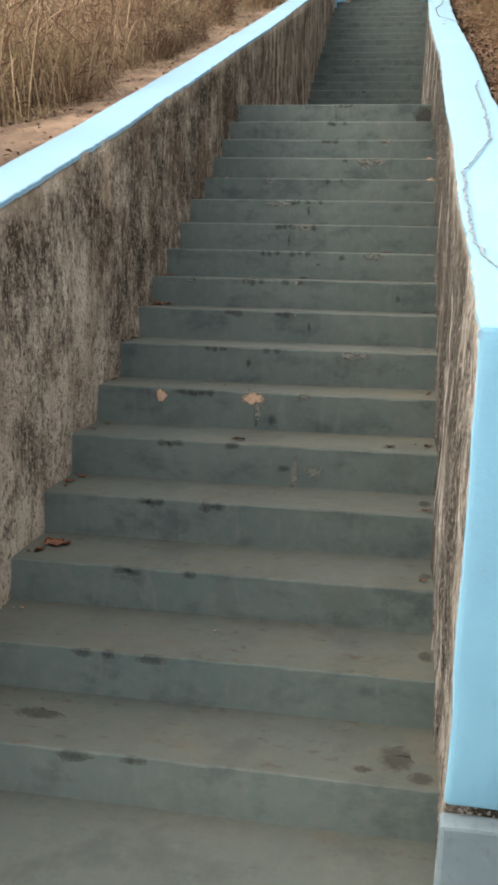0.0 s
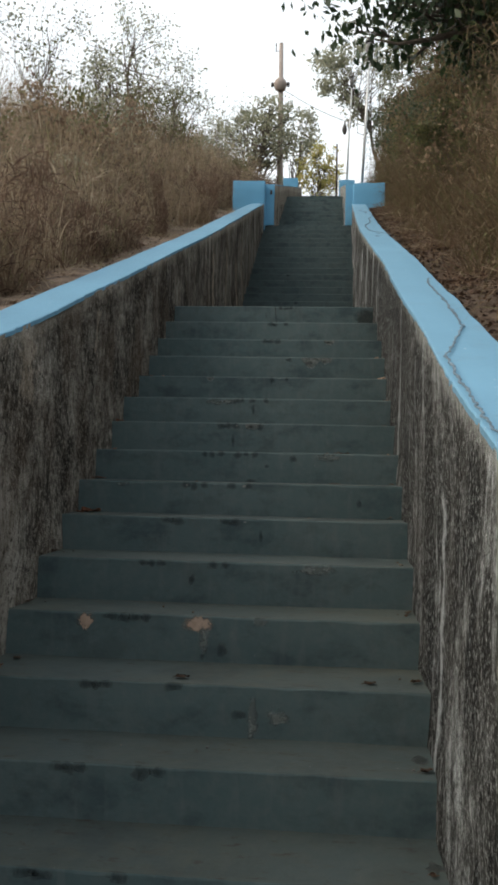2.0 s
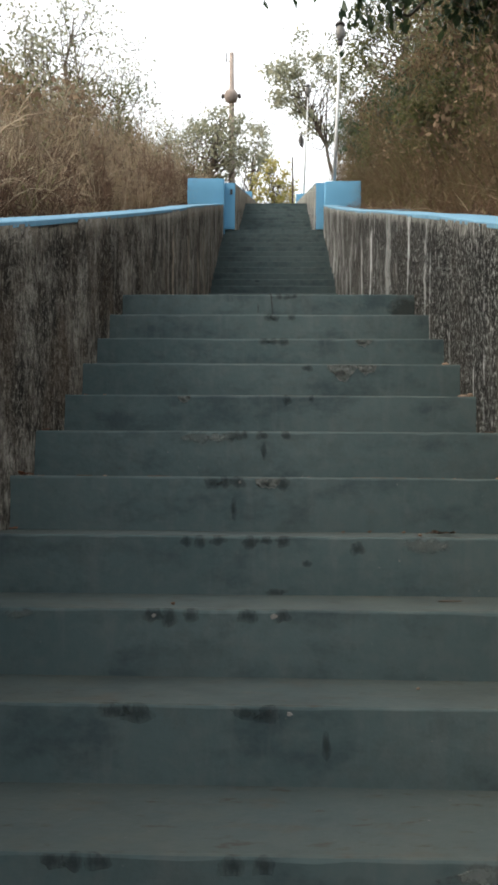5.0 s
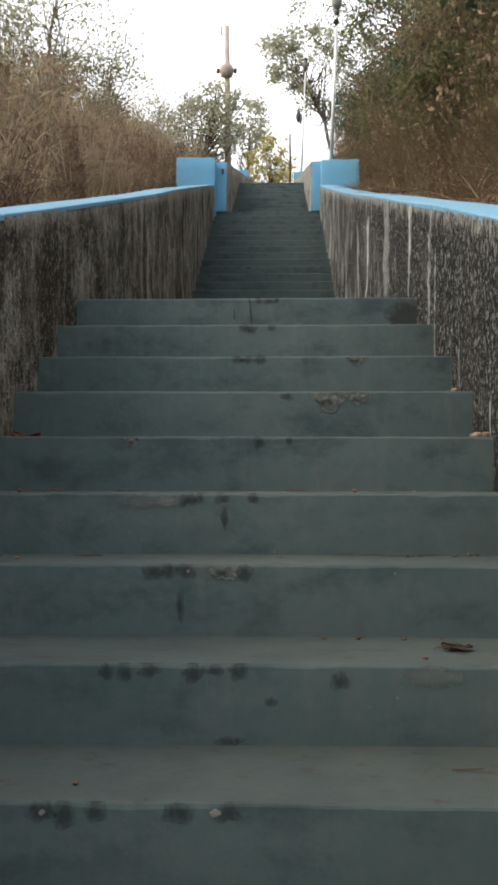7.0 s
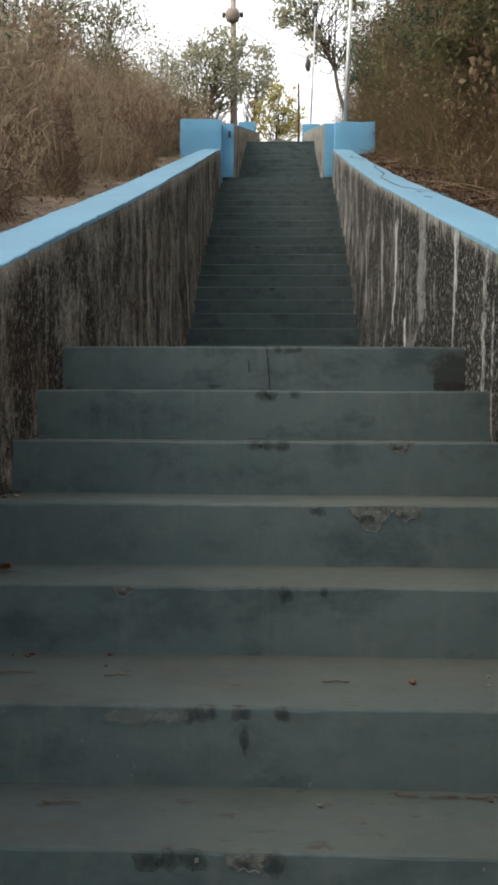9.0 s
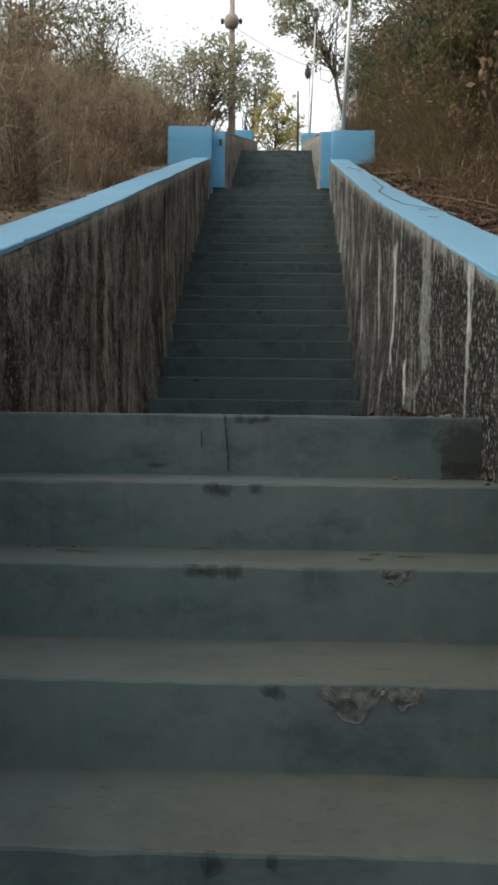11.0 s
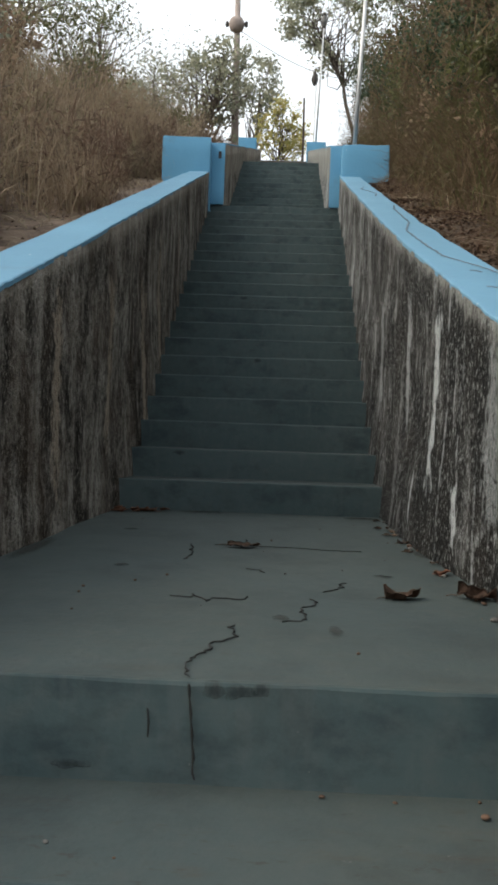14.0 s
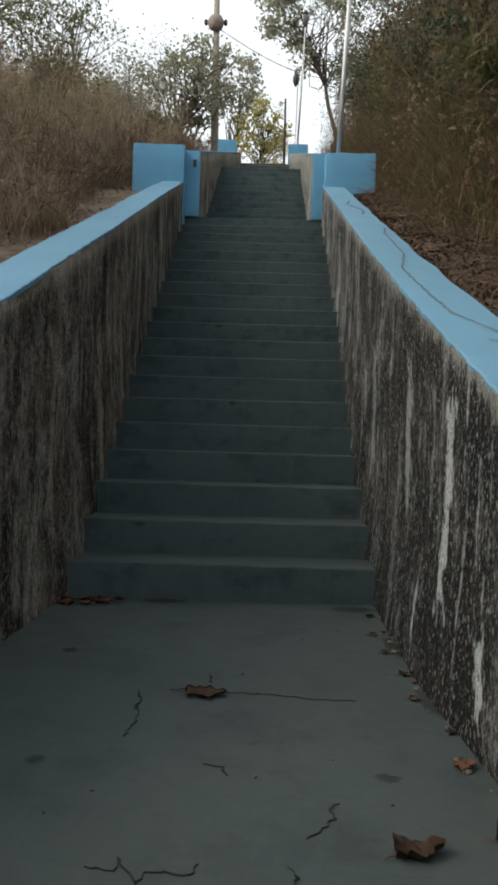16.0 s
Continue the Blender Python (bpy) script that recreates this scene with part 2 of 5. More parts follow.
def blue_paint(name, base, dirt, relief=0.008):
    m = material(name, 0.8, 0.0, 0.2)
    n = Nodes(m)
    big = n.noise(1.3, detail=5)
    c = n.mix(n.ramp(big, [(0.3, 0.0), (0.7, 1.0)]), tuple(0.88 * v for v in base), base)
    c = n.mix(n.math("MULTIPLY", n.ramp(n.noise(3.5, detail=8, rough=0.7), [(0.58, 0.0), (0.78, 1.0)]), dirt), c, (0.10, 0.13, 0.14))
    c = n.mix(n.ramp(n.noise(28, detail=5), [(0.70, 0.0), (0.76, 0.6)]), c, (0.62, 0.70, 0.74))
    n.finish(c, n.math("ADD", n.noise(38, detail=4), n.noise(6, detail=3)), 0.35 if relief < 0.01 else 0.8, relief)
    return m


def plain(name, c1, c2, scale=12.0, rough=0.85, bump=0.4, distance=0.006, metallic=0.0):
    m = material(name, rough, metallic)
    n = Nodes(m)
    c = n.mix(n.ramp(n.noise(scale, detail=6), [(0.3, 0.0), (0.7, 1.0)]), c1, c2)
    c = n.mix(n.ramp(n.noise(scale * 6, detail=4), [(0.55, 0.0), (0.8, 0.5)]), c, tuple(0.6 * v for v in c1))
    n.finish(c, n.noise(scale * 4, detail=5), bump, distance)
    return m


def foliage(name, stops, rough=0.6, through=0.0, clump=None):
    """Blades and leaves: one colour a piece out of a run of colours."""
    m = material(name, rough)
    n = Nodes(m)
    c = n.ramp(n.island(), stops)
    c = n.mix(n.math("MULTIPLY", n.ramp(n.noise(1.1, detail=4), [(0.35, 0.0), (0.7, 1.0)]), 0.35), c, tuple(0.5 * v for v in stops[0][1]))
    if clump:
        c = n.mix(n.ramp(n.noise(0.55, detail=3), [(0.45, 0.0), (0.66, 0.6)]), c, clump)
        c = n.mix(n.ramp(n.noise(2.3, detail=3), [(0.52, 0.0), (0.70, 0.45)]), c, tuple(0.55 * v for v in stops[0][1]))
    n.finish(c)
    if through:
        t = m.node_tree
        tr = t.nodes.new("ShaderNodeBsdfTranslucent")
        mx = t.nodes.new("ShaderNodeMixShader")
        mx.inputs[0].default_value = through
        t.links.new(c, tr.inputs["Color"])
        t.links.new(n.bsdf.outputs[0], mx.inputs[1])
        t.links.new(tr.outputs[0], mx.inputs[2])
        t.links.new(mx.outputs[0], t.nodes["Material Output"].inputs["Surface"])
    return m


def earth():
    m = material("earth", 0.95)
    n = Nodes(m)
    c = n.mix(n.ramp(n.noise(1.2, detail=7), [(0.3, 0.0), (0.7, 1.0)]), (0.048, 0.034, 0.024), (0.095, 0.068, 0.048))
    c = n.mix(n.ramp(n.noise(30, detail=5), [(0.5, 0.0), (0.7, 0.7)]), c, (0.05, 0.035, 0.025))
    # trodden sandy strip beside the wall
    x = n.axis(0)
    wob = n.math("MULTIPLY", n.noise(1.5, detail=5), 0.22)
    band = n.ramp(n.math("ADD", n.math("MULTIPLY", n.math("ADD", n.math("MULTIPLY", x, -0.1), 0.0), 1.0), wob), [(0.20, 0.0), (0.245, 1.0), (0.36, 1.0), (0.42, 0.0)])
    sand = n.mix(n.ramp(n.noise(6, detail=7), [(0.35, 0.0), (0.7, 1.0)]), (0.12, 0.088, 0.065), (0.235, 0.175, 0.132))
    c = n.mix(n.math("MULTIPLY", band, n.ramp(n.noise(3.0, detail=6), [(0.30, 0.1), (0.5, 1.0)])), c, sand)
    n.finish(c, n.noise(14, detail=8, rough=0.7), 0.7, 0.05)
    return m


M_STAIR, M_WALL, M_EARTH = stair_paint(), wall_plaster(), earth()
M_CAP = blue_paint("pale_blue_paint", (0.114, 0.243, 0.345), 0.45)
M_POST = blue_paint("blue_paint", (0.115, 0.30, 0.46), 0.7)
M_END = blue_paint("bright_blue_paint", (0.090, 0.245, 0.365), 0.6, 0.009)
M_PLINTH = plain("whitewash", (0.055, 0.092, 0.120), (0.095, 0.145, 0.178), 5.0)
M_CRACK = plain("crack_dirt", (0.012, 0.013, 0.013), (0.030, 0.031, 0.030), 30.0, 0.95)
M_CAPCRACK = plain("cap_crack_dirt", (0.09, 0.13, 0.16), (0.15, 0.20, 0.24), 30.0, 0.95)
M_BARE = mark("bare_concrete", (0.062, 0.080, 0.080), (0.125, 0.138, 0.130), strength=0.75, fray=2.2)
M_GRIT = plain("grit", (0.075, 0.075, 0.07), (0.125, 0.12, 0.11), 25.0, 0.95)
M_REPAIR = mark("dark_repair", (0.016, 0.020, 0.020), (0.040, 0.040, 0.036), (0.95, 0, 0.95), strength=0.6, fray=0.9, grain=40.0, soft=0.5)
M_MORTAR = mark("bare_mortar", (0.20, 0.145, 0.108), (0.30, 0.225, 0.175), fray=1.7, grain=70.0)
# scuffs, and the painted shade inside the broken edges
M_SCUFF_PIT = mark("black_scuff_and_pit", (0.012, 0.015, 0.016), (0.024, 0.028, 0.029), (0.8, 0, 0.72), strength=0.5, fray=1.5, grain=130.0, drawn=0.3, soft=0.8)
M_POLE = plain("galvanised_steel", (0.42, 0.43, 0.44), (0.55, 0.56, 0.56), 6.0, 0.5, 0.1, 0.002, 0.6)
M_CONCRETE = plain("pole_concrete", (0.22, 0.185, 0.165), (0.32, 0.275, 0.25), 4.0)
M_DARK = plain("dark_metal", (0.03, 0.03, 0.03), (0.06, 0.055, 0.05), 8.0, 0.5)
M_GLASS = plain("grimy_lamp_glass", (0.10, 0.10, 0.10), (0.16, 0.16, 0.155), 8.0, 0.3, 0.1)
M_STAIN = mark("dried_stain", (0.022, 0.026, 0.024), (0.040, 0.040, 0.034), (1, 1, 0), 0.5)
M_WOOD = plain("weathered_wood", (0.038, 0.029, 0.023), (0.080, 0.063, 0.050), 9.0)
M_BARK = plain("bark", (0.07, 0.058, 0.048), (0.15, 0.125, 0.105), 9.0, 0.95, 0.9, 0.03)
M_STRAW = foliage("dry_grass", [(0.0, (0.135, 0.104, 0.074)), (0.35, (0.245, 0.190, 0.135)), (0.65, (0.36, 0.292, 0.208)), (0.86, (0.52, 0.45, 0.335)), (0.93, (0.24, 0.235, 0.12)), (1.0, (0.17, 0.18, 0.085))], 0.8, 0.6, (0.25, 0.185, 0.128))
M_REDBRUSH = foliage("reddish_brush", [(0.0, (0.065, 0.041, 0.030)), (0.5, (0.13, 0.085, 0.060)), (1.0, (0.22, 0.15, 0.105))], 0.85, 0.35)
M_STRAW_R = foliage("dry_brush", [(0.0, (0.065, 0.046, 0.030)), (0.3, (0.135, 0.096, 0.062)), (0.6, (0.235, 0.175, 0.105)), (0.75, (0.13, 0.13, 0.058)), (1.0, (0.085, 0.105, 0.042))], 0.8, 0.35, (0.125, 0.085, 0.055))
M_LEAF = foliage("green_leaves", [(0.0, (0.055, 0.066, 0.030)), (0.5, (0.105, 0.115, 0.048)), (1.0, (0.17, 0.165, 0.07))], 0.5, 0.45)
M_LEAF_DARK = foliage("dark_green_leaves", [(0.0, (0.020, 0.040, 0.020)), (0.6, (0.038, 0.066, 0.032)), (1.0, (0.06, 0.09, 0.04))], 0.4, 0.3)
M_LEAF_GREY = foliage("grey_green_leaves", [(0.0, (0.19, 0.205, 0.15)), (0.6, (0.29, 0.30, 0.22)), (1.0, (0.40, 0.39, 0.28))], 0.6, 0.65)
M_LEAF_GOLD = foliage("yellow_green_leaves", [(0.0, (0.30, 0.30, 0.10)), (0.5, (0.48, 0.44, 0.16)), (1.0, (0.60, 0.50, 0.22))], 0.55, 0.72)
M_LITTER = foliage("dead_leaves", [(0.0, (0.026, 0.015, 0.010)), (0.5, (0.060, 0.035, 0.021)), (0.85, (0.105, 0.065, 0.040)), (1.0, (0.22, 0.155, 0.105))], 0.85, 0.05)


# ---- small helpers ----
def thing(name, label, category, group="", kind="", at=(0, 0, 0)):
    ob = new(name)
    ob.location = at
    return tagged(ob, label, category, group, kind)


def obj(name, mesh, mat, parent=None, label="", smooth=False):
    ob = new(name, mesh)
    mesh.materials.append(mat)
    if smooth:
        mesh.shade_smooth()
    if parent is not None:
        ob.parent = parent
        ob.matrix_parent_inverse = Matrix.Translation(-parent.location)
    if label:
        ob["label"] = label
    return ob


def part(name, bm, mat, parent=None, label="", smooth=False):
    mesh = bpy.data.meshes.new(name)
    bmesh.ops.recalc_face_normals(bm, faces=bm.faces)
    bm.to_mesh(mesh)
    bm.free()
    return obj(name, mesh, mat, parent, label, smooth)


def np_mesh(name, verts, quads):
    verts, quads = np.asarray(verts, dtype=np.float32), np.asarray(quads, dtype=np.int32)
    me = bpy.data.meshes.new(name)
    me.vertices.add(len(verts))
    me.vertices.foreach_set("co", verts.ravel())
    k = quads.shape[1]
    me.loops.add(quads.size)
    me.loops.foreach_set("vertex_index", quads.ravel())
    me.polygons.add(len(quads))
    me.polygons.foreach_set("loop_start", np.arange(0, quads.size, k, dtype=np.int32))
    me.update(calc_edges=True)
    me.validate()
    return me


def wob(p, scale, amount, seed=0.0):
    return amount * noise.noise(Vector(p) * scale + Vector((seed, seed * 1.7, seed * 0.3)))


def box(bm, lo, hi, bevel=0.0, cuts=0, rough=0.0, seed=0.0):
    made = bmesh.ops.create_cube(bm, size=1.0)["verts"]
    for v in made:
        v.co = Vector((lo[i] + (v.co[i] + 0.5) * (hi[i] - lo[i]) for i in range(3)))
    geom = list({e for v in made for e in v.link_edges})
    if bevel:
        bmesh.ops.bevel(bm, geom=geom, offset=bevel, segments=2, affect="EDGES", profile=0.6)
    if cuts:
        bmesh.ops.subdivide_edges(bm, edges=bm.edges[:], cuts=cuts, use_grid_fill=True)
    if rough:
        for v in bm.verts:
            v.co += rough * noise.noise_vector(v.co * 5 + Vector((seed, 0, 0)))


def tube(bm, points, radii, sides=8):
    """A tapered tube along points."""
    radii = [float(q) for q in radii]
    rings = []
    for i, p in enumerate(points):
        p = Vector(p)
        a, b = Vector(points[max(0, i - 1)]), Vector(points[min(len(points) - 1, i + 1)])
        d = (b - a).normalized()
        u = d.cross(Vector((0.31, 0.92, 0.13))).normalized()
        w = d.cross(u)
        rings.append([bm.verts.new(p + radii[i] * (math.cos(q) * u + math.sin(q) * w)) for q in (2 * math.pi * k / sides for k in range(sides))])
    for r0, r1 in zip(rings, rings[1:]):
        for k in range(sides):
            bm.faces.new((r0[k], r0[(k + 1) % sides], r1[(k + 1) % sides], r1[k]))
    bm.faces.new(rings[0][::-1])
    bm.faces.new(rings[-1])


def lathe(bm, profile, centre, sides=16):
    rings = []
    for r, z in profile:
        rings.append([bm.verts.new((centre[0] + r * math.cos(a), centre[1] + r * math.sin(a), centre[2] + z)) for a in (2 * math.pi * k / sides for k in range(sides))])
    for r0, r1 in zip(rings, rings[1:]):
        for k in range(sides):
            bm.faces.new((r0[k], r0[(k + 1) % sides], r1[(k + 1) % sides], r1[k]))
    bm.faces.new(rings[0][::-1])
    bm.faces.new(rings[-1])


# ---- the plan ----
# The stairs climb along y between two low walls; lower flight, landing, second flight, gate pillars, narrower upper flights.
X_L, X_R, CAP_W = -1.415, 0.23, 0.26
RISE = 0.175
LOW = (2.404, -0.195, 17, 0.346, RISE)
MID = (11.50, 2.78, 20, 0.3624, 0.17525)
UP1 = (19.25, 6.285, 11, 0.36, 0.177)
UP2 = (26.88, 8.232, 18, 0.36, 0.1732)
UP_L, UP_R = -1.295, 0.095
# the lower steps are uneven: height and y of each nosing, from the foot up
LOW_Z = (-0.017, 0.154, 0.322, 0.502, 0.685, 0.866, 1.048, 1.217, 1.382, 1.547, 1.720, 1.887, 2.061, 2.238, 2.412, 2.590, 2.78)
LOW_Y = (2.404, 2.765, 3.15, 3.505, 3.853, 4.225, 4.560, 4.925, 5.215, 5.547, 5.870, 6.150, 6.565, 6.906, 7.262, 7.565, 7.94)
TOP_Z = 11.35


def cap_z(y):
    return 1.363 + 0.3306 * (y - 2.166)


# the tops sag between their ends: y and how far above or below the straight line
SAG_W = ((2.1, 0.0), (3.3, -0.005), (4.0, -0.030), (5.2, -0.038), (8.0, -0.036), (9.6, -0.028), (11.0, -0.014), (12.6, 0.006), (14.5, 0.012), (18.4, 0.015))
SAG_E = ((2.1, 0.0), (3.0, -0.032), (4.5, -0.045), (6.0, -0.050), (8.8, -0.040), (10.0, -0.035), (11.3, -0.048), (12.6, -0.045), (14.2, -0.040), (16.2, -0.028), (18.4, 0.0))


def sag(y, table):
    ys, vs = [q[0] for q in table], [q[1] for q in table]
    return float(np.mean([np.interp(y + d, ys, vs) for d in (-0.9, -0.6, -0.3, 0.0, 0.3, 0.6, 0.9)]))


def west_z(y):
    return cap_z(y) + sag(y, SAG_W)


def east_z(y):
    return cap_z(y) + sag(y, SAG_E)


def west_x(y):
    """The wall draws back a little towards the gate."""
    return X_L + sag(y, ((8.0, 0.0), (10.0, 0.025), (12.4, 0.030), (14.0, 0.0), (18.0, -0.075)))


def east_x(y):
    """The wall bows in a little beside the landing."""
    return X_R + sag(y, ((7.6, 0.0), (9.0, -0.045), (10.2, -0.055), (12.5, -0.055), (15.0, -0.025), (18.0, 0.0)))


def cap2_z(y):
    return 7.112 + 0.311 * (y - 18.386)


def floor_z(y):
    if y < LOW_Y[-1]:
        return (-0.195, *LOW_Z)[sum(1 for v in LOW_Y if y >= v - 0.001)]
    for y0, zb, n, d, r in (UP2, UP1, MID, LOW):
        if y >= y0 - 0.001:
            return zb + r * min(n, 1 + int((y - y0) / d))
    return -0.195


def lerp(a, b, t):
    return a + (b - a) * min(1.0, max(0.0, t))


def bank_line(y):
    if y < 0.4:
        return -0.195
    if y < 2.6:
        return lerp(-0.195, cap_z(2.6) - 0.17, (y - 0.4) / 2.2)
    if y < 18.4:
        return cap_z(y) - 0.17
    if y < 33.5:
        return lerp(cap_z(18.4) - 0.17, 11.30, (y - 18.4) / 15.1)
    return 11.30


def ground_z(x, y):
    b = bank_line(y)
    s = lerp(0, 1, (y - 0.2) / 4.0)
    if x < -0.6:
        dx = max(0.0, -1.6 - x)
        r = 0.04 * dx + 0.27 * max(0.0, min(dx, 7.0) - 1.0)
    else:
        dx = max(0.0, x - 0.42)
        r = 0.16 * min(dx, 0.9) + 0.5 * max(0.0, min(dx, 5.5) - 0.9)
    return b + r * s + s * wob((x, y, 0), 0.9, 0.10) + s * wob((x, y, 5), 3.1, 0.035)


# ---- ground ----
def build_ground():
    xs = [-400, -150, -60, -30, -18, -13, -10] + list(np.arange(-8.4, -1.75, 0.2)) + [-1.70, -1.60, -1.55, -0.6, 0.3, 0.37, 0.40, 0.48] + list(np.arange(0.62, 7.2, 0.2)) + [8.5, 11, 15, 22, 35, 70, 160, 400]
    ys = [-400, -120, -40, -15, -6, -2] + list(np.arange(0.0, 36.0, 0.25)) + [37, 39, 42, 47, 55, 70, 100, 160, 260, 400]
    verts = []
    for y in ys:
        for x in xs:
            if -1.60 <= x <= 0.40 and y > 2.2:
                z = (floor_z(y) - 0.45) if y < 32.8 else TOP_Z - 0.02
            elif y <= 2.2 and -1.72 < x < 0.5:
                z = -0.195
            else:
                z = ground_z(x, y)
            verts.append((x, y, z))
    w = len(xs)
    quads = [(j * w + i, j * w + i + 1, (j + 1) * w + i + 1, (j + 1) * w + i) for j in range(len(ys) - 1) for i in range(w - 1)]
    g = obj("ground", np_mesh("ground", verts, quads), M_EARTH, None, "", True)
    tagged(g, "brown earth bank with a sandy strip beside the stairs", "ground", "", "structure")


build_ground()


# paved foot of the stairs
bm = bmesh.new()
box(bm, (-1.65, -6.0, -0.40), (0.45, 2.45, -0.188), 0.01)
tagged(part("pavement", bm, M_STAIR), "grey-green painted concrete floor at the foot of the stairs", "pavement", "", "structure")


# ---- walls ----
def wall_shape(side, y0, y1, x_in, thick, top, step=0.12, rows=24, bulge=None):
    """A low wall along y: uneven inner face, flat outer face. side -1: its inner face looks to +x."""
    ys = np.arange(y0, y1 + 1e-6, (y1 - y0) / max(2, round((y1 - y0) / step)))
    verts, quads, n = [], [], rows + 2
    for y in ys:
        zb, zt = floor_z(y - 0.3) - 0.5, top(y) - 0.012
        xi = x_in(y) if callable(x_in) else x_in
        for k in range(rows):
            z = zb + (zt - zb) * k / (rows - 1)
            x = xi + wob((y, z, side), 1.3, 0.018, side) + wob((y, z, side), 7, 0.007, side)
            if bulge is not None:
                x -= side * bulge(y) * max(0.0, 1 - (z - floor_z(y)) / 0.55)
            verts.append((x, y, z))
        xo = xi + side * thick
        verts += [(xo, y, zt), (xo, y, zb)]
    m = len(ys)
    for j in range(m - 1):
        for k in range(n):
            a, b = j * n + k, j * n + (k + 1) % n
            quads.append((a, b, b + n, a + n))
    me = np_mesh("wall_body", verts, quads)
    bm = bmesh.new()
    bm.from_mesh(me)
    bm.verts.ensure_lookup_table()
    bm.faces.new([bm.verts[k] for k in range(n)])
    bm.faces.new([bm.verts[(m - 1) * n + k] for k in range(n)][::-1])
    return bm


def cap_shape(side, y0, y1, x_in, thick, top, step=0.03, seed=0.0):
    """Painted top of a wall, its edges uneven where paint and plaster have come away."""
    bm = bmesh.new()
    rows = []
    for y in np.arange(y0, y1 + 1e-6, (y1 - y0) / round((y1 - y0) / step)):
        xi = x_in(y) if callable(x_in) else x_in
        a = xi - side * 0.002 + wob((y, 0, seed), 1.2, 0.008) + wob((y, 0, seed), 9, 0.010) + wob((y, 0, seed), 31, 0.008)
        b = xi + side * (thick + 0.004) + wob((y, 3, seed), 2.0, 0.016)
        z = top(y) + wob((y, 7, seed), 0.8, 0.008)
        lip = -side * 0.010
        rows.append([bm.verts.new(p) for p in ((a, y, z - 0.022), (a, y, z - 0.004), (a - 0.5 * lip, y, z), ((a + b) / 2, y, z + 0.004), (b + lip, y, z), (b, y, z - 0.010), (b, y, z - 0.022))])
    for r0, r1 in zip(rows, rows[1:]):
        for k in range(7):
            bm.faces.new((r0[k], r0[(k + 1) % 7], r1[(k + 1) % 7], r1[k]))
    bm.faces.new(rows[0][::-1])
    bm.faces.new(rows[-1])
    return bm


def ribbon(name, points, width, mat, parent, lift=0.003, thick=0.002, seed=0.0, label="", jag=0.012):
    """A crack or thin mark: a jagged strip of uneven width that lies on a surface facing up."""
    bm = bmesh.new()
    pts = [Vector(p) for p in points]
    fine = []
    for a, b in zip(pts, pts[1:]):
        n = max(2, int((b - a).length / 0.011))
        fine += [a.lerp(b, i / n) for i in range(n)]
    fine.append(pts[-1])
    rows = []
    for i, p in enumerate(fine):
        d = fine[min(i + 1, len(fine) - 1)] - fine[max(i - 1, 0)]
        s = Vector((-d.y, d.x, 0)).normalized()
        q = p + s * (wob((p.x, p.y, seed), 4, jag * 0.4) + wob((p.x, p.y, seed), 19, jag * 0.8) + wob((p.x, p.y, seed), 61, jag * 1.3))
        end = min(1.0, 0.2 + 0.15 * min(i, len(fine) - 1 - i))
        w = 0.5 * width * end * (0.45 + 1.6 * abs(noise.noise(p * 17)))
        rows.append([bm.verts.new(q + s * w + Vector((0, 0, lift))), bm.verts.new(q - s * w + Vector((0, 0, lift))),
                     bm.verts.new(q - s * w + Vector((0, 0, lift - thick))), bm.verts.new(q + s * w + Vector((0, 0, lift - thick)))])
    for r0, r1 in zip(rows, rows[1:]):
        for k in range(4):
            bm.faces.new((r0[k], r0[(k + 1) % 4], r1[(k + 1) % 4], r1[k]))
    bm.faces.new(rows[0][::-1])
    bm.faces.new(rows[-1])
    return part(name, bm, mat, parent, label)


def right_bulge(y):
    return 0.045 * math.exp(-((y - 10.6) / (1.7 if y < 10.6 else 3.6)) ** 2)


def left_bulge(y):
    return 0.04 * math.exp(-((y - 11.9) / 1.8) ** 2)


wall_w = thing("wall_west", "grey plastered stair wall streaked with black mould, pale blue top", "wall", "stair walls", "structure")
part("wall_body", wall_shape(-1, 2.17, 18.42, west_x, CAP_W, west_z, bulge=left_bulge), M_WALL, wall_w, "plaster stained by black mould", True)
part("cap", cap_shape(-1, 2.143, 18.38, west_x, CAP_W, west_z, seed=1.0), M_CAP, wall_w, "pale blue painted wall top")
wall_e = thing("wall_east", "grey plastered stair wall with black and white streaks, pale blue cracked top", "wall", "stair walls", "structure")
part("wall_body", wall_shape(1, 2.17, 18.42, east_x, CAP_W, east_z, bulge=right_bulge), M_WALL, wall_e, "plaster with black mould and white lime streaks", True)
part("cap", cap_shape(1, 2.143, 18.38, east_x, CAP_W, east_z, seed=2.0), M_CAP, wall_e, "pale blue painted wall top with a long crack")
for wall, x0, x1 in ((wall_w, X_L - CAP_W, X_L + 0.006), (wall_e, X_R - 0.004, X_R + CAP_W + 0.01)):
    bm = bmesh.new()
    box(bm, (x0, 2.14, 0.105), (x1, 2.168, cap_z(2.15) - 0.003), 0.014, 9, 0.007)
    part("end_face", bm, M_END, wall, "bright blue painted end of the wall", True)
    bm = bmesh.new()
    box(bm, (x0 - 0.01, 2.10, -0.25), (x1 + 0.01, 2.168, 0.072), 0.012, 3, 0.006)
    part("plinth", bm, M_PLINTH, wall, "whitish painted plinth")
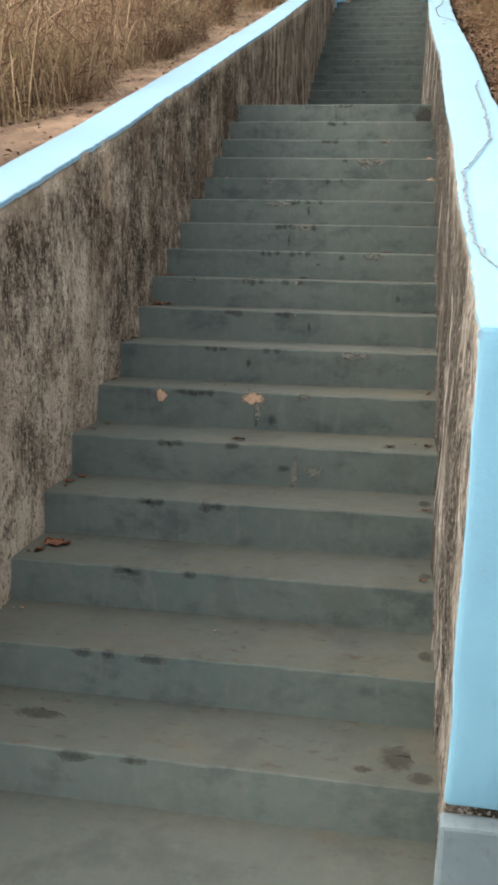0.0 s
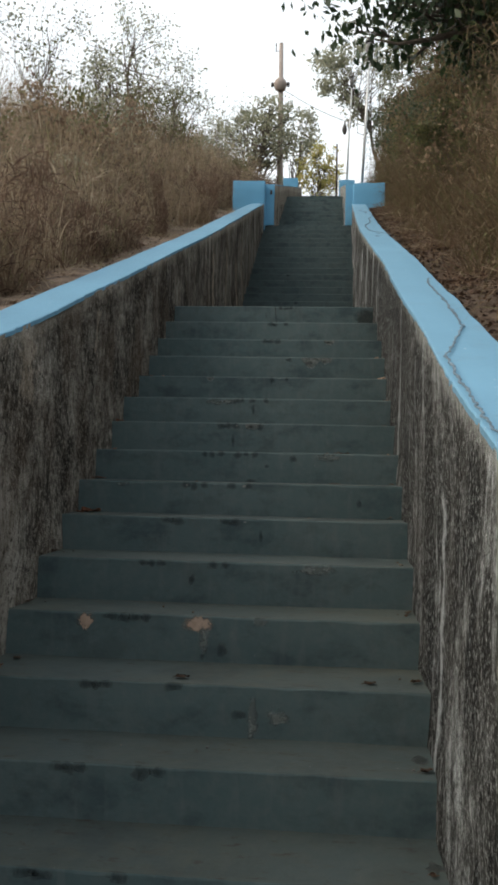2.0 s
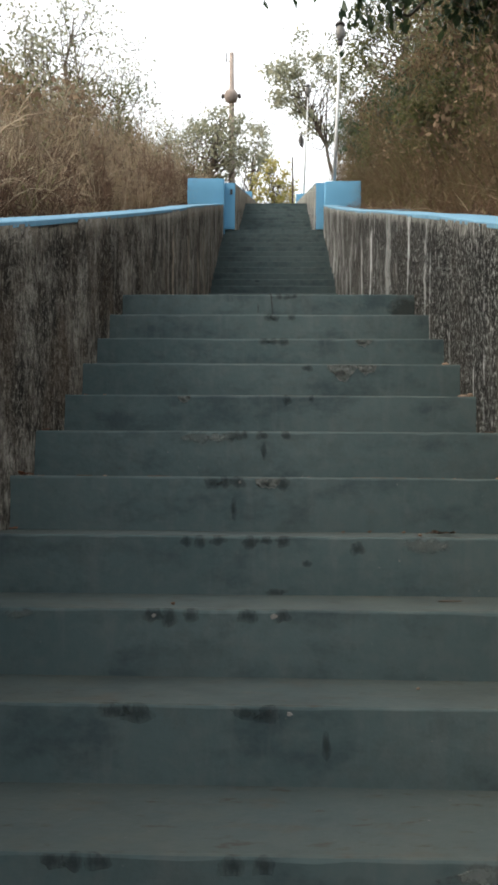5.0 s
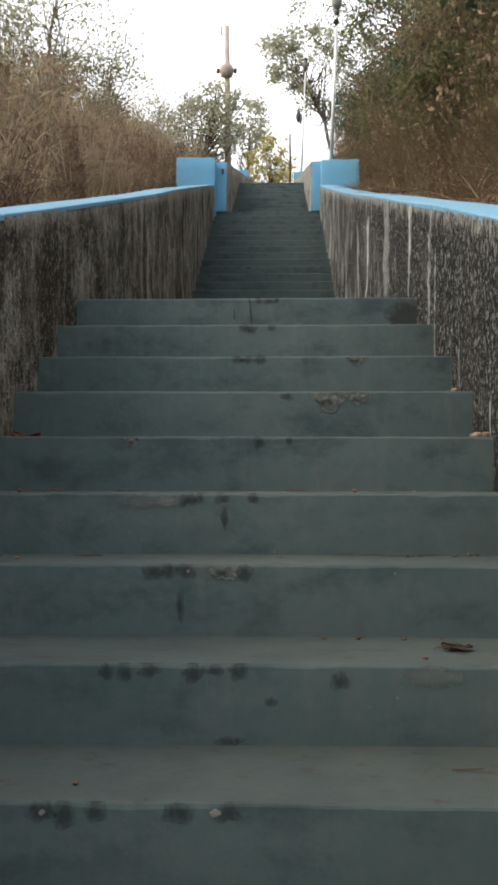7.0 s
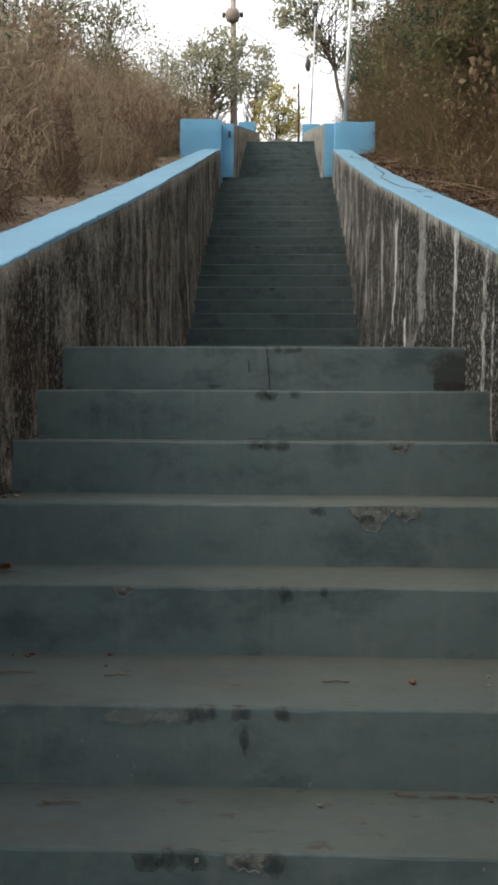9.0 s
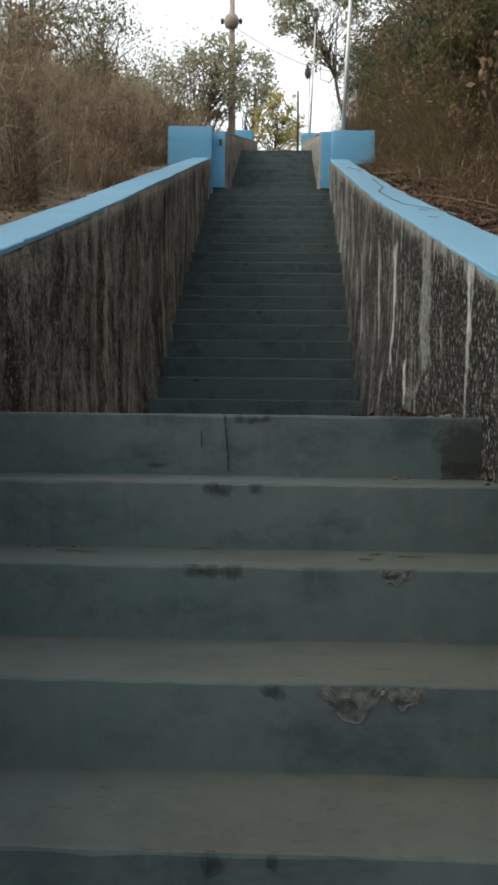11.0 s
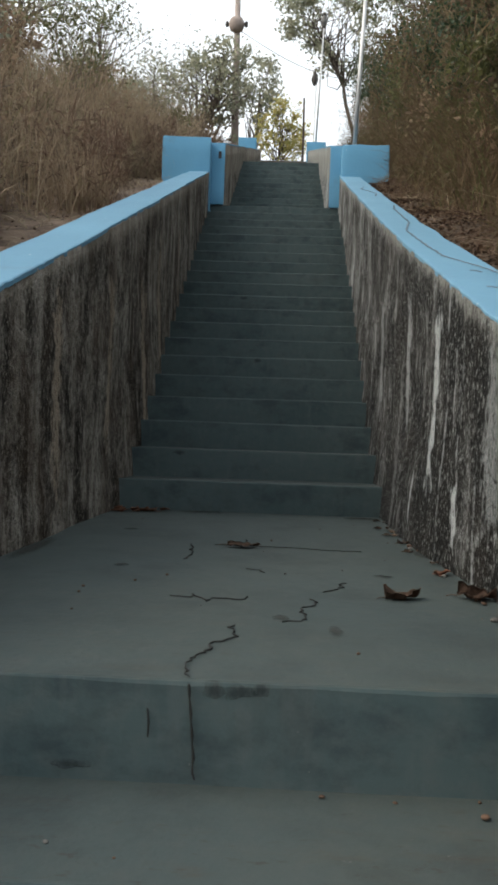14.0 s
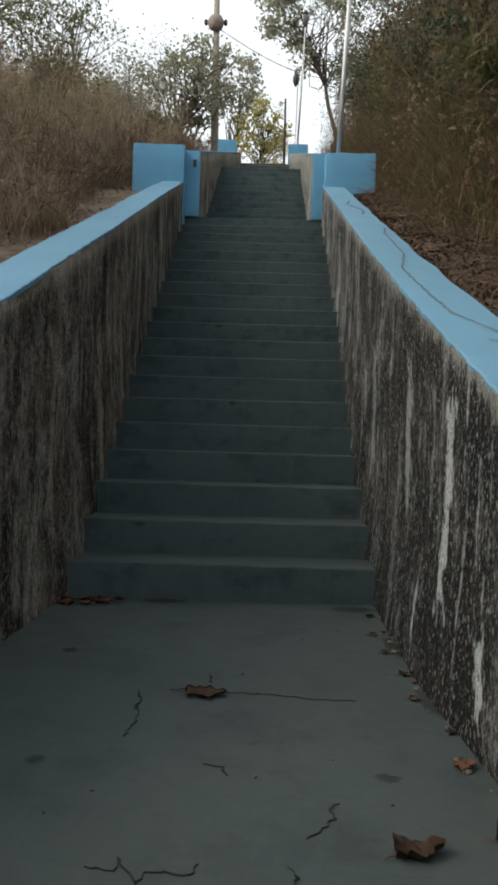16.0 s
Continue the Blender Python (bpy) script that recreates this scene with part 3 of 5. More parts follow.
for pts, w in (([(0.36, 2.45), (0.28, 2.62), (0.25, 2.81), (0.245, 3.1), (0.25, 3.72), (0.40, 4.36), (0.42, 5.1), (0.41, 5.85), (0.44, 6.1)], 0.007),
               ([(0.45, 9.75), (0.36, 10.14), (0.27, 10.43), (0.255, 10.86), (0.25, 11.62), (0.34, 12.18), (0.36, 13.17), (0.40, 13.56)], 0.0065),
               ([(0.35, 14.6), (0.40, 15.0), (0.30, 15.6), (0.36, 16.0)], 0.006),
               ([(0.30, 10.0), (0.34, 9.96)], 0.008), ([(0.28, 9.6), (0.33, 9.57)], 0.008)):
    ribbon("crack", [(x, y, east_z(y) + 0.004) for x, y in pts], w, M_CAPCRACK, wall_e, 0.007, 0.004, w, "dark hairline crack", 0.008)

upper_w = thing("wall_west", "stained grey wall beside the narrower upper stairs", "wall", "stair walls", "structure")
part("wall_body", wall_shape(-1, 18.39, 33.4, UP_L, 0.45, cap2_z, 0.25, 8), M_WALL, upper_w, "", True)
part("cap", cap_shape(-1, 18.42, 33.4, UP_L, 0.45, cap2_z, 0.2, 3.0), M_CAP, upper_w, "pale blue painted wall top")
upper_e = thing("wall_east", "stained grey wall beside the narrower upper stairs", "wall", "stair walls", "structure")
part("wall_body", wall_shape(1, 18.39, 33.4, UP_R, 0.45, cap2_z, 0.25, 8), M_WALL, upper_e, "", True)
part("cap", cap_shape(1, 18.42, 33.4, UP_R, 0.45, cap2_z, 0.2, 4.0), M_CAP, upper_e, "pale blue painted wall top")
for wall, x0, x1 in ((upper_w, -1.52, UP_L - 0.004), (upper_e, UP_R + 0.004, 0.30)):
    bm = bmesh.new()
    box(bm, (x0, 18.36, 6.288), (x1, 18.388, 7.105), 0.008, 4, 0.005)
    part("end_face", bm, M_POST, wall, "blue painted end of the wall", True)


def pillar(lo, hi, label):
    p = thing("pillar", label, "pillar", "gate pillars", "", ((lo[0] + hi[0]) / 2, (lo[1] + hi[1]) / 2, lo[2]))
    bm = bmesh.new()
    box(bm, lo, hi, 0.014, 5, 0.012, lo[0])
    part("shaft", bm, M_POST, p, "", True)
    return p


pillar((-2.105, 18.12, 5.9), (-1.475, 18.7, 7.105), "square blue-painted concrete gate pillar with worn edges")
pe = pillar((0.245, 18.12, 5.9), (0.855, 18.7, 7.05), "square blue-painted concrete gate pillar with dark stains below")
bm = bmesh.new()
box(bm, (0.5, 18.08, 5.8), (0.89, 18.68, 6.52), 0.03, 4, 0.03, 3.0)
part("footing", bm, M_POST, pe, "blue-painted lumpy footing", True)
pillar((-1.96, 33.0, 11.0), (-1.43, 33.55, 12.01), "small blue-painted pillar at the head of the stairs")
pillar((0.06, 33.0, 11.0), (0.62, 33.55, 11.93), "small blue-painted pillar at the head of the stairs")


# ---- poles and lamps ----
def street_lamp(x, y, z, height, lean, r=0.03, label="thin galvanised street lamp with a dark lantern on top"):
    p = thing("street_lamp", label, "street lamp", "stair lamps", "", (x, y, z))
    bm = bmesh.new()
    top = (x + lean, y, z + height)
    tube(bm, [(x, y, z - 0.05), (x + 0.5 * lean, y, z + 0.5 * height), top], [r, r * 0.95, r * 0.8], 10)
    part("pole", bm, M_POLE, p, "", True)
    bm = bmesh.new()
    lathe(bm, [(0.02, -0.05), (0.045, -0.02), (0.05, 0.02), (0.035, 0.05)], top, 12)
    part("collar", bm, M_DARK, p, "", True)
    bm = bmesh.new()
    lathe(bm, [(0.035, 0.052), (0.075, 0.12), (0.088, 0.2), (0.075, 0.28), (0.05, 0.33)], top, 14)
    part("lantern", bm, M_GLASS, p, "greyed glass lantern", True)
    bm = bmesh.new()
    lathe(bm, [(0.09, 0.331), (0.085, 0.36), (0.04, 0.40), (0.012, 0.44)], top, 14)
    part("lid", bm, M_DARK, p, "", True)
    return p


street_lamp(0.415, 18.5, 7.05, 2.6, 0.11)
hung = street_lamp(0.32, 33.3, 11.93, 3.5, 0.13, label="thin galvanised street lamp with a dark pendant on a short arm")
bm = bmesh.new()
tube(bm, [(0.405, 33.3, 14.17), (0.30, 33.3, 14.24), (0.22, 33.3, 14.16)], [0.012, 0.012, 0.010], 6)
part("arm", bm, M_DARK, hung, "", True)
bm = bmesh.new()
lathe(bm, [(0.012, 0.50), (0.035, 0.40), (0.085, 0.26), (0.09, 0.16), (0.05, 0.05), (0.015, 0.0)], (0.22, 33.3, 13.67), 12)
part("pendant", bm, M_DARK, hung, "dark hanging lantern", True)
street_lamp(0.46, 44.0, 11.3, 6.6, 0.10, 0.04)

post = thing("utility_pole", "weathered concrete utility pole with a round drum fixed to it", "utility pole", "", "", (-2.33, 37.7, 11.4))
bm = bmesh.new()
tube(bm, [(-2.33, 37.7, 11.2), (-2.38, 37.7, 15.0), (-2.42, 37.7, 19.2)], [0.15, 0.125, 0.085], 12)
part("shaft", bm, M_CONCRETE, post, "", True)
bm = bmesh.new()
lathe(bm, [(0.10, -0.27), (0.22, -0.2), (0.27, -0.05), (0.27, 0.06), (0.2, 0.2), (0.1, 0.26)], (-2.42, 37.58, 17.4), 18)
part("drum", bm, M_CONCRETE, post, "round grey drum", True)
for sx in (-0.33, 0.33):
    bm = bmesh.new()
    lathe(bm, [(0.03, -0.1), (0.06, -0.06), (0.06, 0.06), (0.03, 0.1)], (-2.42 + sx, 37.58, 17.4), 10)
    part("insulator", bm, M_DARK, post, "", True)
bm = bmesh.new()
box(bm, (-2.78, 37.56, 17.37), (-2.06, 37.60, 17.42), 0.005)
part("crossarm", bm, M_DARK, post)
bm = bmesh.new()
tube(bm, [(-2.63, 37.7, 18.85), (-2.63, 37.7, 19.2)], [0.02, 0.025], 8)
part("pin", bm, M_DARK, post)
bm = bmesh.new()
tube(bm, [(-2.64, 37.7, 18.9), (-2.33, 37.7, 18.8)], [0.015, 0.015], 6)
part("bracket", bm, M_DARK, post)

wire = thing("power_cable", "thin sagging overhead cable", "cable", "", "", (-2.3, 37.7, 16.8))
bm = bmesh.new()
tube(bm, [(-2.3 + 5.2 * t, 37.6 + 2.0 * t, 17.2 - 0.9 * t - 0.5 * math.sin(math.pi * t)) for t in np.linspace(0, 1, 14)], [0.012] * 14, 5)
part("strand", bm, M_DARK, wire, "", True)

stake = thing("wooden_post", "dark weathered wooden post at the top of the stairs", "post", "", "", (-0.03, 35.0, 11.3))
bm = bmesh.new()
tube(bm, [(-0.03, 35.0, 11.1), (-0.025, 35.0, 12.6), (-0.04, 35.0, 13.95)], [0.045, 0.04, 0.03], 8)
part("shaft", bm, M_WOOD, stake, "", True)


# ---- plants ----
rng = np.random.default_rng(7)
GZ = np.vectorize(ground_z)


def blades(name, x, y, length, width, bend, mat, label, upright=0.25, z=None, seg=5, lie=0.0):
    """Grass blades that stand at x, y and arch over: one object of kind stuff."""
    n = len(x)
    reach = np.where(x < -0.6, -1.66 - x, x - 0.5)
    length = np.minimum(length, np.maximum(0.06, 1.15 * reach + 0.05))
    z = (GZ(x, y) if z is None else z) - 0.04
    a = rng.uniform(0, 2 * np.pi, n)
    lean = lie + np.abs(rng.normal(0, upright, n))
    t = np.linspace(0, 1, seg)
    hx, hy = np.cos(a), np.sin(a)
    ang = lean[:, None] + bend[:, None] * t[None, :] ** 1.6
    ds = length[:, None] / (seg - 1)
    r = np.cumsum(np.sin(ang) * ds, axis=1) - np.sin(ang[:, :1]) * ds
    h = np.cumsum(np.cos(ang) * ds, axis=1) - np.cos(ang[:, :1]) * ds
    twist = rng.uniform(0, np.pi, n)
    sx, sy = np.cos(a + np.pi / 2 + 0.5 * np.sin(twist)), np.sin(a + np.pi / 2 + 0.5 * np.sin(twist))
    w = 0.5 * width[:, None] * np.maximum(0.12, (1 - t[None, :] ** 2))
    px, py, pz = x[:, None] + hx[:, None] * r, y[:, None] + hy[:, None] * r, z[:, None] + h
    left = np.stack([px + sx[:, None] * w, py + sy[:, None] * w, pz], -1)
    right = np.stack([px - sx[:, None] * w, py - sy[:, None] * w, pz], -1)
    verts = np.stack([left, right], 2).reshape(-1, 3)
    base = (np.arange(n) * seg * 2)[:, None] + np.arange(seg - 1)[None, :] * 2
    quads = np.stack([base, base + 1, base + 3, base + 2], -1).reshape(-1, 4)
    ob = obj(name, np_mesh(name, verts, quads), mat)
    return tagged(ob, label, "grass", "", "stuff")


def spread(n, x0, x1, y0, y1, power=1.6):
    """Random places, denser towards x0; thinned in clumps."""
    m = int(n * 2.2)
    u = rng.random(m) ** power
    x, y = x0 + (x1 - x0) * u, rng.uniform(y0, y1, m)
    k = np.array([noise.noise(Vector((a * 0.9, b * 0.9, 3))) for a, b in zip(x, y)])
    keep = rng.random(m) < np.clip(0.45 + 1.5 * k, 0.03, 1)
    return x[keep][:n], y[keep][:n]


def tufts(x, y):
    """How tall the grass stands, clump by clump."""
    return np.array([0.95 + 1.0 * noise.noise(Vector((a * 0.7, b * 0.7, 8))) + 0.65 * noise.noise(Vector((a * 2.3, b * 2.3, 1))) for a, b in zip(x, y)])


def low_near(x):
    """Grass is short beside the strip and taller up the bank."""
    return np.clip(0.66 + 0.26 * (-2.3 - x), 0.66, 1.12)


def edge(y):
    """The uneven edge of the grass beside the sandy strip."""
    return np.array([wob((0, b, 9), 0.7, 0.55) for b in y])


def wisps(name, x, y, top, mat, label, size=0.16):
    """Withered narrow leaves caught among the stems at all heights."""
    n = len(x)
    c = np.stack([x, y, GZ(x, y) + top * rng.random(n) ** 0.8], -1)
    d = rng.normal(0, 1, (n, 3)) * np.array([1, 1, 1.7])
    d /= np.linalg.norm(d, axis=1)[:, None]
    u = np.cross(d, rng.normal(0, 1, (n, 3)))
    u /= np.linalg.norm(u, axis=1)[:, None]
    s = (size * rng.uniform(0.5, 1.6, n))[:, None]
    sag = np.array([0, 0, 1]) * s * rng.uniform(0.0, 0.35, n)[:, None]
    verts = np.stack([c - d * s - sag, c + u * s * 0.05, c + d * s - sag, c - u * s * 0.05], 1).reshape(-1, 3)
    return tagged(obj(name, np_mesh(name, verts, np.arange(4 * n).reshape(n, 4)), mat), label, "grass", "", "stuff")


x, y = spread(46000, -2.28, -8.2, 1.6, 35.0)
x = x + edge(y)
n = len(x)
blades("dry_grass", x, y, rng.uniform(0.45, 1.35, n) * tufts(x, y) * low_near(x), rng.uniform(0.005, 0.012, n), rng.gamma(2.0, 0.38, n), M_STRAW, "tall dry straw-brown grass arching over the bank", 0.3, seg=6)
x, y = spread(8000, -2.7, -8.5, 1.6, 35.0)
x = x + edge(y)
n = len(x)
blades("dry_grass", x, y, rng.uniform(0.8, 1.85, n) * tufts(x, y) * low_near(x), rng.uniform(0.004, 0.009, n), rng.gamma(2.0, 0.25, n), M_STRAW, "tall pale grass stems standing above the bank", 0.16)
x, y = spread(2400, -2.25, -4.2, 1.6, 30.0, 1.0)
x = x + 0.7 * edge(y)
n = len(x)
blades("dry_grass", x, y, rng.uniform(0.6, 1.5, n), rng.uniform(0.008, 0.018, n), rng.uniform(1.2, 3.2, n), M_STRAW, "curled withered grass leaves hanging to the ground", 0.3, seg=8)
x, y = spread(46000, -2.4, -8.2, 1.6, 35.0)
x = x + edge(y)
wisps("dry_grass", x, y, 1.25 * tufts(x, y) * low_near(x), M_STRAW, "withered narrow leaves tangled in tall grass", 0.08)
x, y = spread(76000, -2.2, -7.5, 1.6, 35.0, 2.0)
x = x + edge(y)
wisps("dry_brush", x, y, 0.9 * tufts(x, y) * low_near(x), M_REDBRUSH, "reddish-brown withered leaves low in the grass", 0.07)
x, y = spread(30000, 1.15, 7.5, 3.0, 35.0)
x = x - 0.6 * edge(y)
n = len(x)
blades("dry_brush", x, y, rng.uniform(0.5, 2.2, n) * tufts(x, y), rng.uniform(0.006, 0.016, n), rng.gamma(2.2, 0.75, n), M_STRAW_R, "tangled brown dry brush on the bank", 0.45, seg=6)
x, y = spread(8000, 0.85, 2.4, 5.0, 30.0, 1.0)
x = x - 0.4 * edge(y)
n = len(x)
blades("dry_brush", x, y, rng.uniform(0.4, 1.4, n), rng.uniform(0.006, 0.015, n), rng.uniform(0.8, 3.0, n), M_STRAW_R, "bent withered stalks drooping over the litter", 0.5, seg=8)
x, y = spread(2600, 1.7, 6.5, 6.0, 35.0)
n = len(x)
blades("dry_brush", x, y, rng.uniform(1.4, 3.0, n), rng.uniform(0.005, 0.012, n), rng.gamma(2.0, 0.35, n), M_STRAW, "tall pale dry stems on the bank", 0.25)
x, y = spread(52000, 1.2, 7.5, 3.0, 35.0)
x = x - 0.6 * edge(y)
wisps("dry_brush", x, y, 2.2 * tufts(x, y), M_STRAW_R, "withered leaves tangled in brown brush", 0.10)


def leaves(centres, size, fold=0.25, down=0.35):
    """Leaf quads, pointed and folded along the middle: verts and quads for np_mesh."""
    n = len(centres)
    d = rng.normal(0, 1, (n, 3))
    d[:, 2] -= down * 2
    d /= np.linalg.norm(d, axis=1)[:, None]
    u = np.cross(d, rng.normal(0, 1, (n, 3)))
    u /= np.linalg.norm(u, axis=1)[:, None]
    w = np.cross(d, u)
    s = (size * rng.uniform(0.6, 1.3, n))[:, None]
    b, t = centres - d * s * 0.5, centres + d * s * 0.5
    m1, m2 = centres + u * s * 0.28 + w * s * fold * 0.3, centres - u * s * 0.28 + w * s * fold * 0.3
    verts = np.stack([b, m1, t, m2], 1).reshape(-1, 3)
    return verts, np.arange(4 * n).reshape(n, 4)


def tree(name, base, height, crown, leaf_mat, label, seed, clumps=26, per=130, leaf=0.09, trunk_r=0.12, lean=(0.0, 0.0), flat=0.7, spread_r=0.42, first=0.35, down=0.35, centre=None):
    """Tapered trunk, crooked limbs that fork into twigs, and leaves in loose clumps round the twigs' ends. crown: its radius."""
    r = np.random.default_rng(seed)
    p = thing(name, label, "shrub" if name == "shrub" else "tree", "", "", base)
    bx, by, bz = base
    bm = bmesh.new()
    pts, rad = [], []
    for i in range(8):
        t = i / 7
        pts.append(Vector((bx + lean[0] * t + (0.06 * height * wob((seed, t * 3, 0), 1.0, 1.0) if i else 0), by + lean[1] * t + (0.06 * height * wob((seed, t * 3, 9), 1.0, 1.0) if i else 0), bz - 0.15 + t * height * 0.8)))
        rad.append(trunk_r * (1 - 0.75 * t))
    tube(bm, pts, rad, 9)
    mid = Vector((bx + lean[0], by + lean[1], bz + height - crown * flat)) if centre is None else Vector(centre)
    ends = []
    for k in range(clumps):
        v = Vector(r.normal(0, 1, 3))
        v.normalize()
        v *= crown * (0.45 + 0.6 * r.random())
        v.z *= flat
        ends.append(mid + v)
    for e in ends:
        t0 = first + (0.98 - first) * r.random()
        i = int(t0 * 7)
        a = pts[i].lerp(pts[min(7, i + 1)], t0 * 7 - i)
        knee = a.lerp(e, 0.5) + Vector(r.normal(0, 0.12 * crown, 3)) + Vector((0, 0, 0.08 * crown))
        r0 = trunk_r * (1 - 0.75 * t0) * 0.55
        tube(bm, [a, a.lerp(knee, 0.5) + Vector(r.normal(0, 0.05 * crown, 3)), knee, knee.lerp(e, 0.55) + Vector(r.normal(0, 0.05 * crown, 3)), e], [r0, r0 * 0.75, r0 * 0.5, r0 * 0.3, 0.004], 5)
        for _ in range(3):
            q = e + Vector(r.normal(0, 0.3 * crown * spread_r * 2, 3))
            tube(bm, [knee.lerp(e, 0.6), knee.lerp(q, 0.75), q], [r0 * 0.25, r0 * 0.15, 0.003], 4)
    part("trunk", bm, M_BARK, p, "", True)
    cs = []
    for e in ends:
        m = int(per * (0.4 + 1.1 * r.random()))
        c = r.normal(0, 1, (m, 3)) * np.array([1, 1, 0.65]) * crown * spread_r * (0.45 + 0.4 * r.random())
        cs.append(c + np.array(e))
    verts, quads = leaves(np.concatenate(cs), leaf, down=down)
    obj("crown", np_mesh("crown", verts, quads), leaf_mat, p)
    return p


def on(x, y):
    return (x, y, ground_z(x, y) - 0.05)


# beyond the gate and at the head of the stairs
tree("tree", (-3.5, 37.0, 11.3), 5.4, 2.0, M_LEAF_GREY, "leafy green tree beside the utility pole", 11, 70, 44, 0.16, 0.13, (0.4, 0), 0.9, 0.17)
tree("tree", (-2.1, 40.5, 11.3), 6.2, 1.1, M_LEAF_GREY, "leafy branches reaching past the utility pole", 12, 34, 30, 0.16, 0.09, (0.5, 0), 1.2, 0.2)
tree("tree", (-0.85, 39.0, 11.3), 4.2, 1.1, M_LEAF_GOLD, "yellow-green tree at the head of the stairs", 13, 60, 40, 0.13, 0.07, (0.1, 0), 1.2, 0.2, centre=(-0.72, 39.0, 14.1))
tree("tree", (-0.2, 49.0, 11.3), 3.8, 1.6, M_LEAF_GOLD, "yellow-green tree at the head of the stairs", 14, 44, 44, 0.17, 0.09, (0.0, 0), 0.8, 0.22)
tree("tree", (2.1, 38.0, 12.6), 7.0, 2.4, M_LEAF_GREY, "crooked open-crowned tree with bare twisted limbs", 15, 60, 60, 0.17, 0.095, (-1.5, 0), 0.75, 0.13, 0.5, centre=(1.0, 38.0, 17.9))
tree("tree", (3.8, 34.0, 13.3), 6.5, 2.4, M_LEAF, "open-crowned tree on the bank", 16, 80, 80, 0.13, 0.14, (0.2, 0), 0.9, 0.16)
# bank beside the sandy strip
tree("tree", on(-5.3, 21.0), 4.4, 1.4, M_LEAF_GREY, "slender grey-green tree rising out of dry grass", 17, 44, 46, 0.075, 0.06, (0.5, 0), 1.25, 0.2)
tree("tree", on(-6.2, 15.0), 3.6, 1.4, M_LEAF_GREY, "thin half-bare tree in dry grass", 18, 26, 30, 0.07, 0.05, (-0.2, 0), 1.0, 0.24)
tree("tree", on(-5.2, 28.0), 3.8, 1.6, M_LEAF_GREY, "thin grey-green tree in dry grass", 19, 30, 26, 0.10, 0.07, (0.2, 0), 0.8, 0.22)
for i, (x, y, h, c) in enumerate(((-4.4, 24.0, 3.0, 1.0), (-3.7, 29.5, 3.2, 1.2), (-4.6, 18.0, 2.8, 0.8), (-6.0, 11.5, 3.4, 0.9), (-3.6, 33.0, 3.4, 1.3), (-4.0, 15.5, 2.5, 0.6), (-3.8, 20.5, 2.6, 0.7), (-3.5, 26.5, 2.7, 0.8), (-5.4, 16.5, 3.4, 0.9))):
    tree("shrub", on(x, y), h, c, M_LEAF_GREY if i % 2 else M_LEAF, "scrubby green shrub among dry grass", 30 + i, 26, 28, 0.07, 0.03, (0, 0), 1.15, 0.32, 0.1)
# bank of brush
tree("tree", on(3.0, 12.6), 4.4, 2.0, M_LEAF_DARK, "dark leafy tree hanging over the stairs", 21, 96, 66, 0.14, 0.22, (-0.9, -0.3), 0.5, 0.18, 0.45, 0.9, centre=(1.35, 12.0, 7.8))
tree("tree", on(5.2, 16.5), 4.8, 1.9, M_LEAF, "green tree on the brush-covered bank", 22, 70, 150, 0.09, 0.12, (0, 0), 0.8, 0.22)
tree("tree", on(4.1, 22.5), 4.1, 1.6, M_LEAF, "green tree on the brush-covered bank", 23, 70, 140, 0.095, 0.12, (-0.2, 0), 0.9, 0.22)
tree("tree", on(5.4, 28.0), 5.6, 2.3, M_LEAF_GREY, "open tree on the brush-covered bank", 24, 70, 110, 0.11, 0.12, (-0.2, 0), 0.9, 0.2)
for i, (x, y, h, c) in enumerate(((2.9, 15.0, 2.6, 1.0), (2.5, 19.5, 2.7, 1.05), (3.1, 24.0, 3.0, 1.1), (2.4, 29.0, 3.2, 1.2), (3.2, 9.5, 2.6, 1.0), (2.1, 22.5, 1.9, 0.8), (2.2, 32.0, 3.0, 1.2), (3.9, 12.5, 3.0, 1.2), (2.3, 13.2, 1.9, 0.7), (2.1, 17.0, 2.1, 0.8), (1.9, 20.6, 2.0, 0.75), (2.5, 10.8, 1.7, 0.65), (1.9, 25.5, 2.2, 0.8), (2.2, 15.6, 2.9, 0.95), (2.7, 18.2, 2.7, 1.0), (3.1, 21.0, 2.9, 1.1), (2.6, 26.8, 2.8, 1.0), (2.7, 11.4, 2.9, 0.95), (2.0, 19.8, 2.3, 0.8), (2.1, 23.6, 2.8, 0.95), (1.75, 14.3, 1.5, 0.6))):
    tree("shrub", on(x, y), h, c, (M_LEAF_DARK, M_STRAW_R, M_LEAF)[i % 3], "half-withered olive-brown shrub in brown brush" if i % 3 == 1 else "dense green shrub in brown brush", 50 + i, 40, 170, 0.062, 0.035, (0, 0), 0.95, 0.3, 0.1)

M_WITHERED = foliage("withered_leaves", [(0.0, (0.11, 0.075, 0.053)), (0.5, (0.22, 0.155, 0.105)), (0.85, (0.33, 0.245, 0.165)), (1.0, (0.17, 0.17, 0.085))], 0.8, 0.4)
wild = random.Random(12)
for i in range(26):
    y = 3.5 + 1.05 * i + wild.uniform(-0.4, 0.4)
    x = wild.uniform(-4.6, -2.9)
    tree("shrub", on(x, y), wild.uniform(1.1, 1.9) * (1.0 if x < -3.8 and y > 7 else 0.68), wild.uniform(0.4, 0.75), (M_WITHERED, M_WITHERED, M_LEAF, M_LEAF_GREY)[i % 4], "withered brown bush tangled in dry grass" if i % 4 < 2 else "olive-green bush tangled in dry grass", 90 + i, 22, 60, 0.07, 0.02, (wild.uniform(-0.3, 0.3), 0), 1.1, 0.36, 0.1)
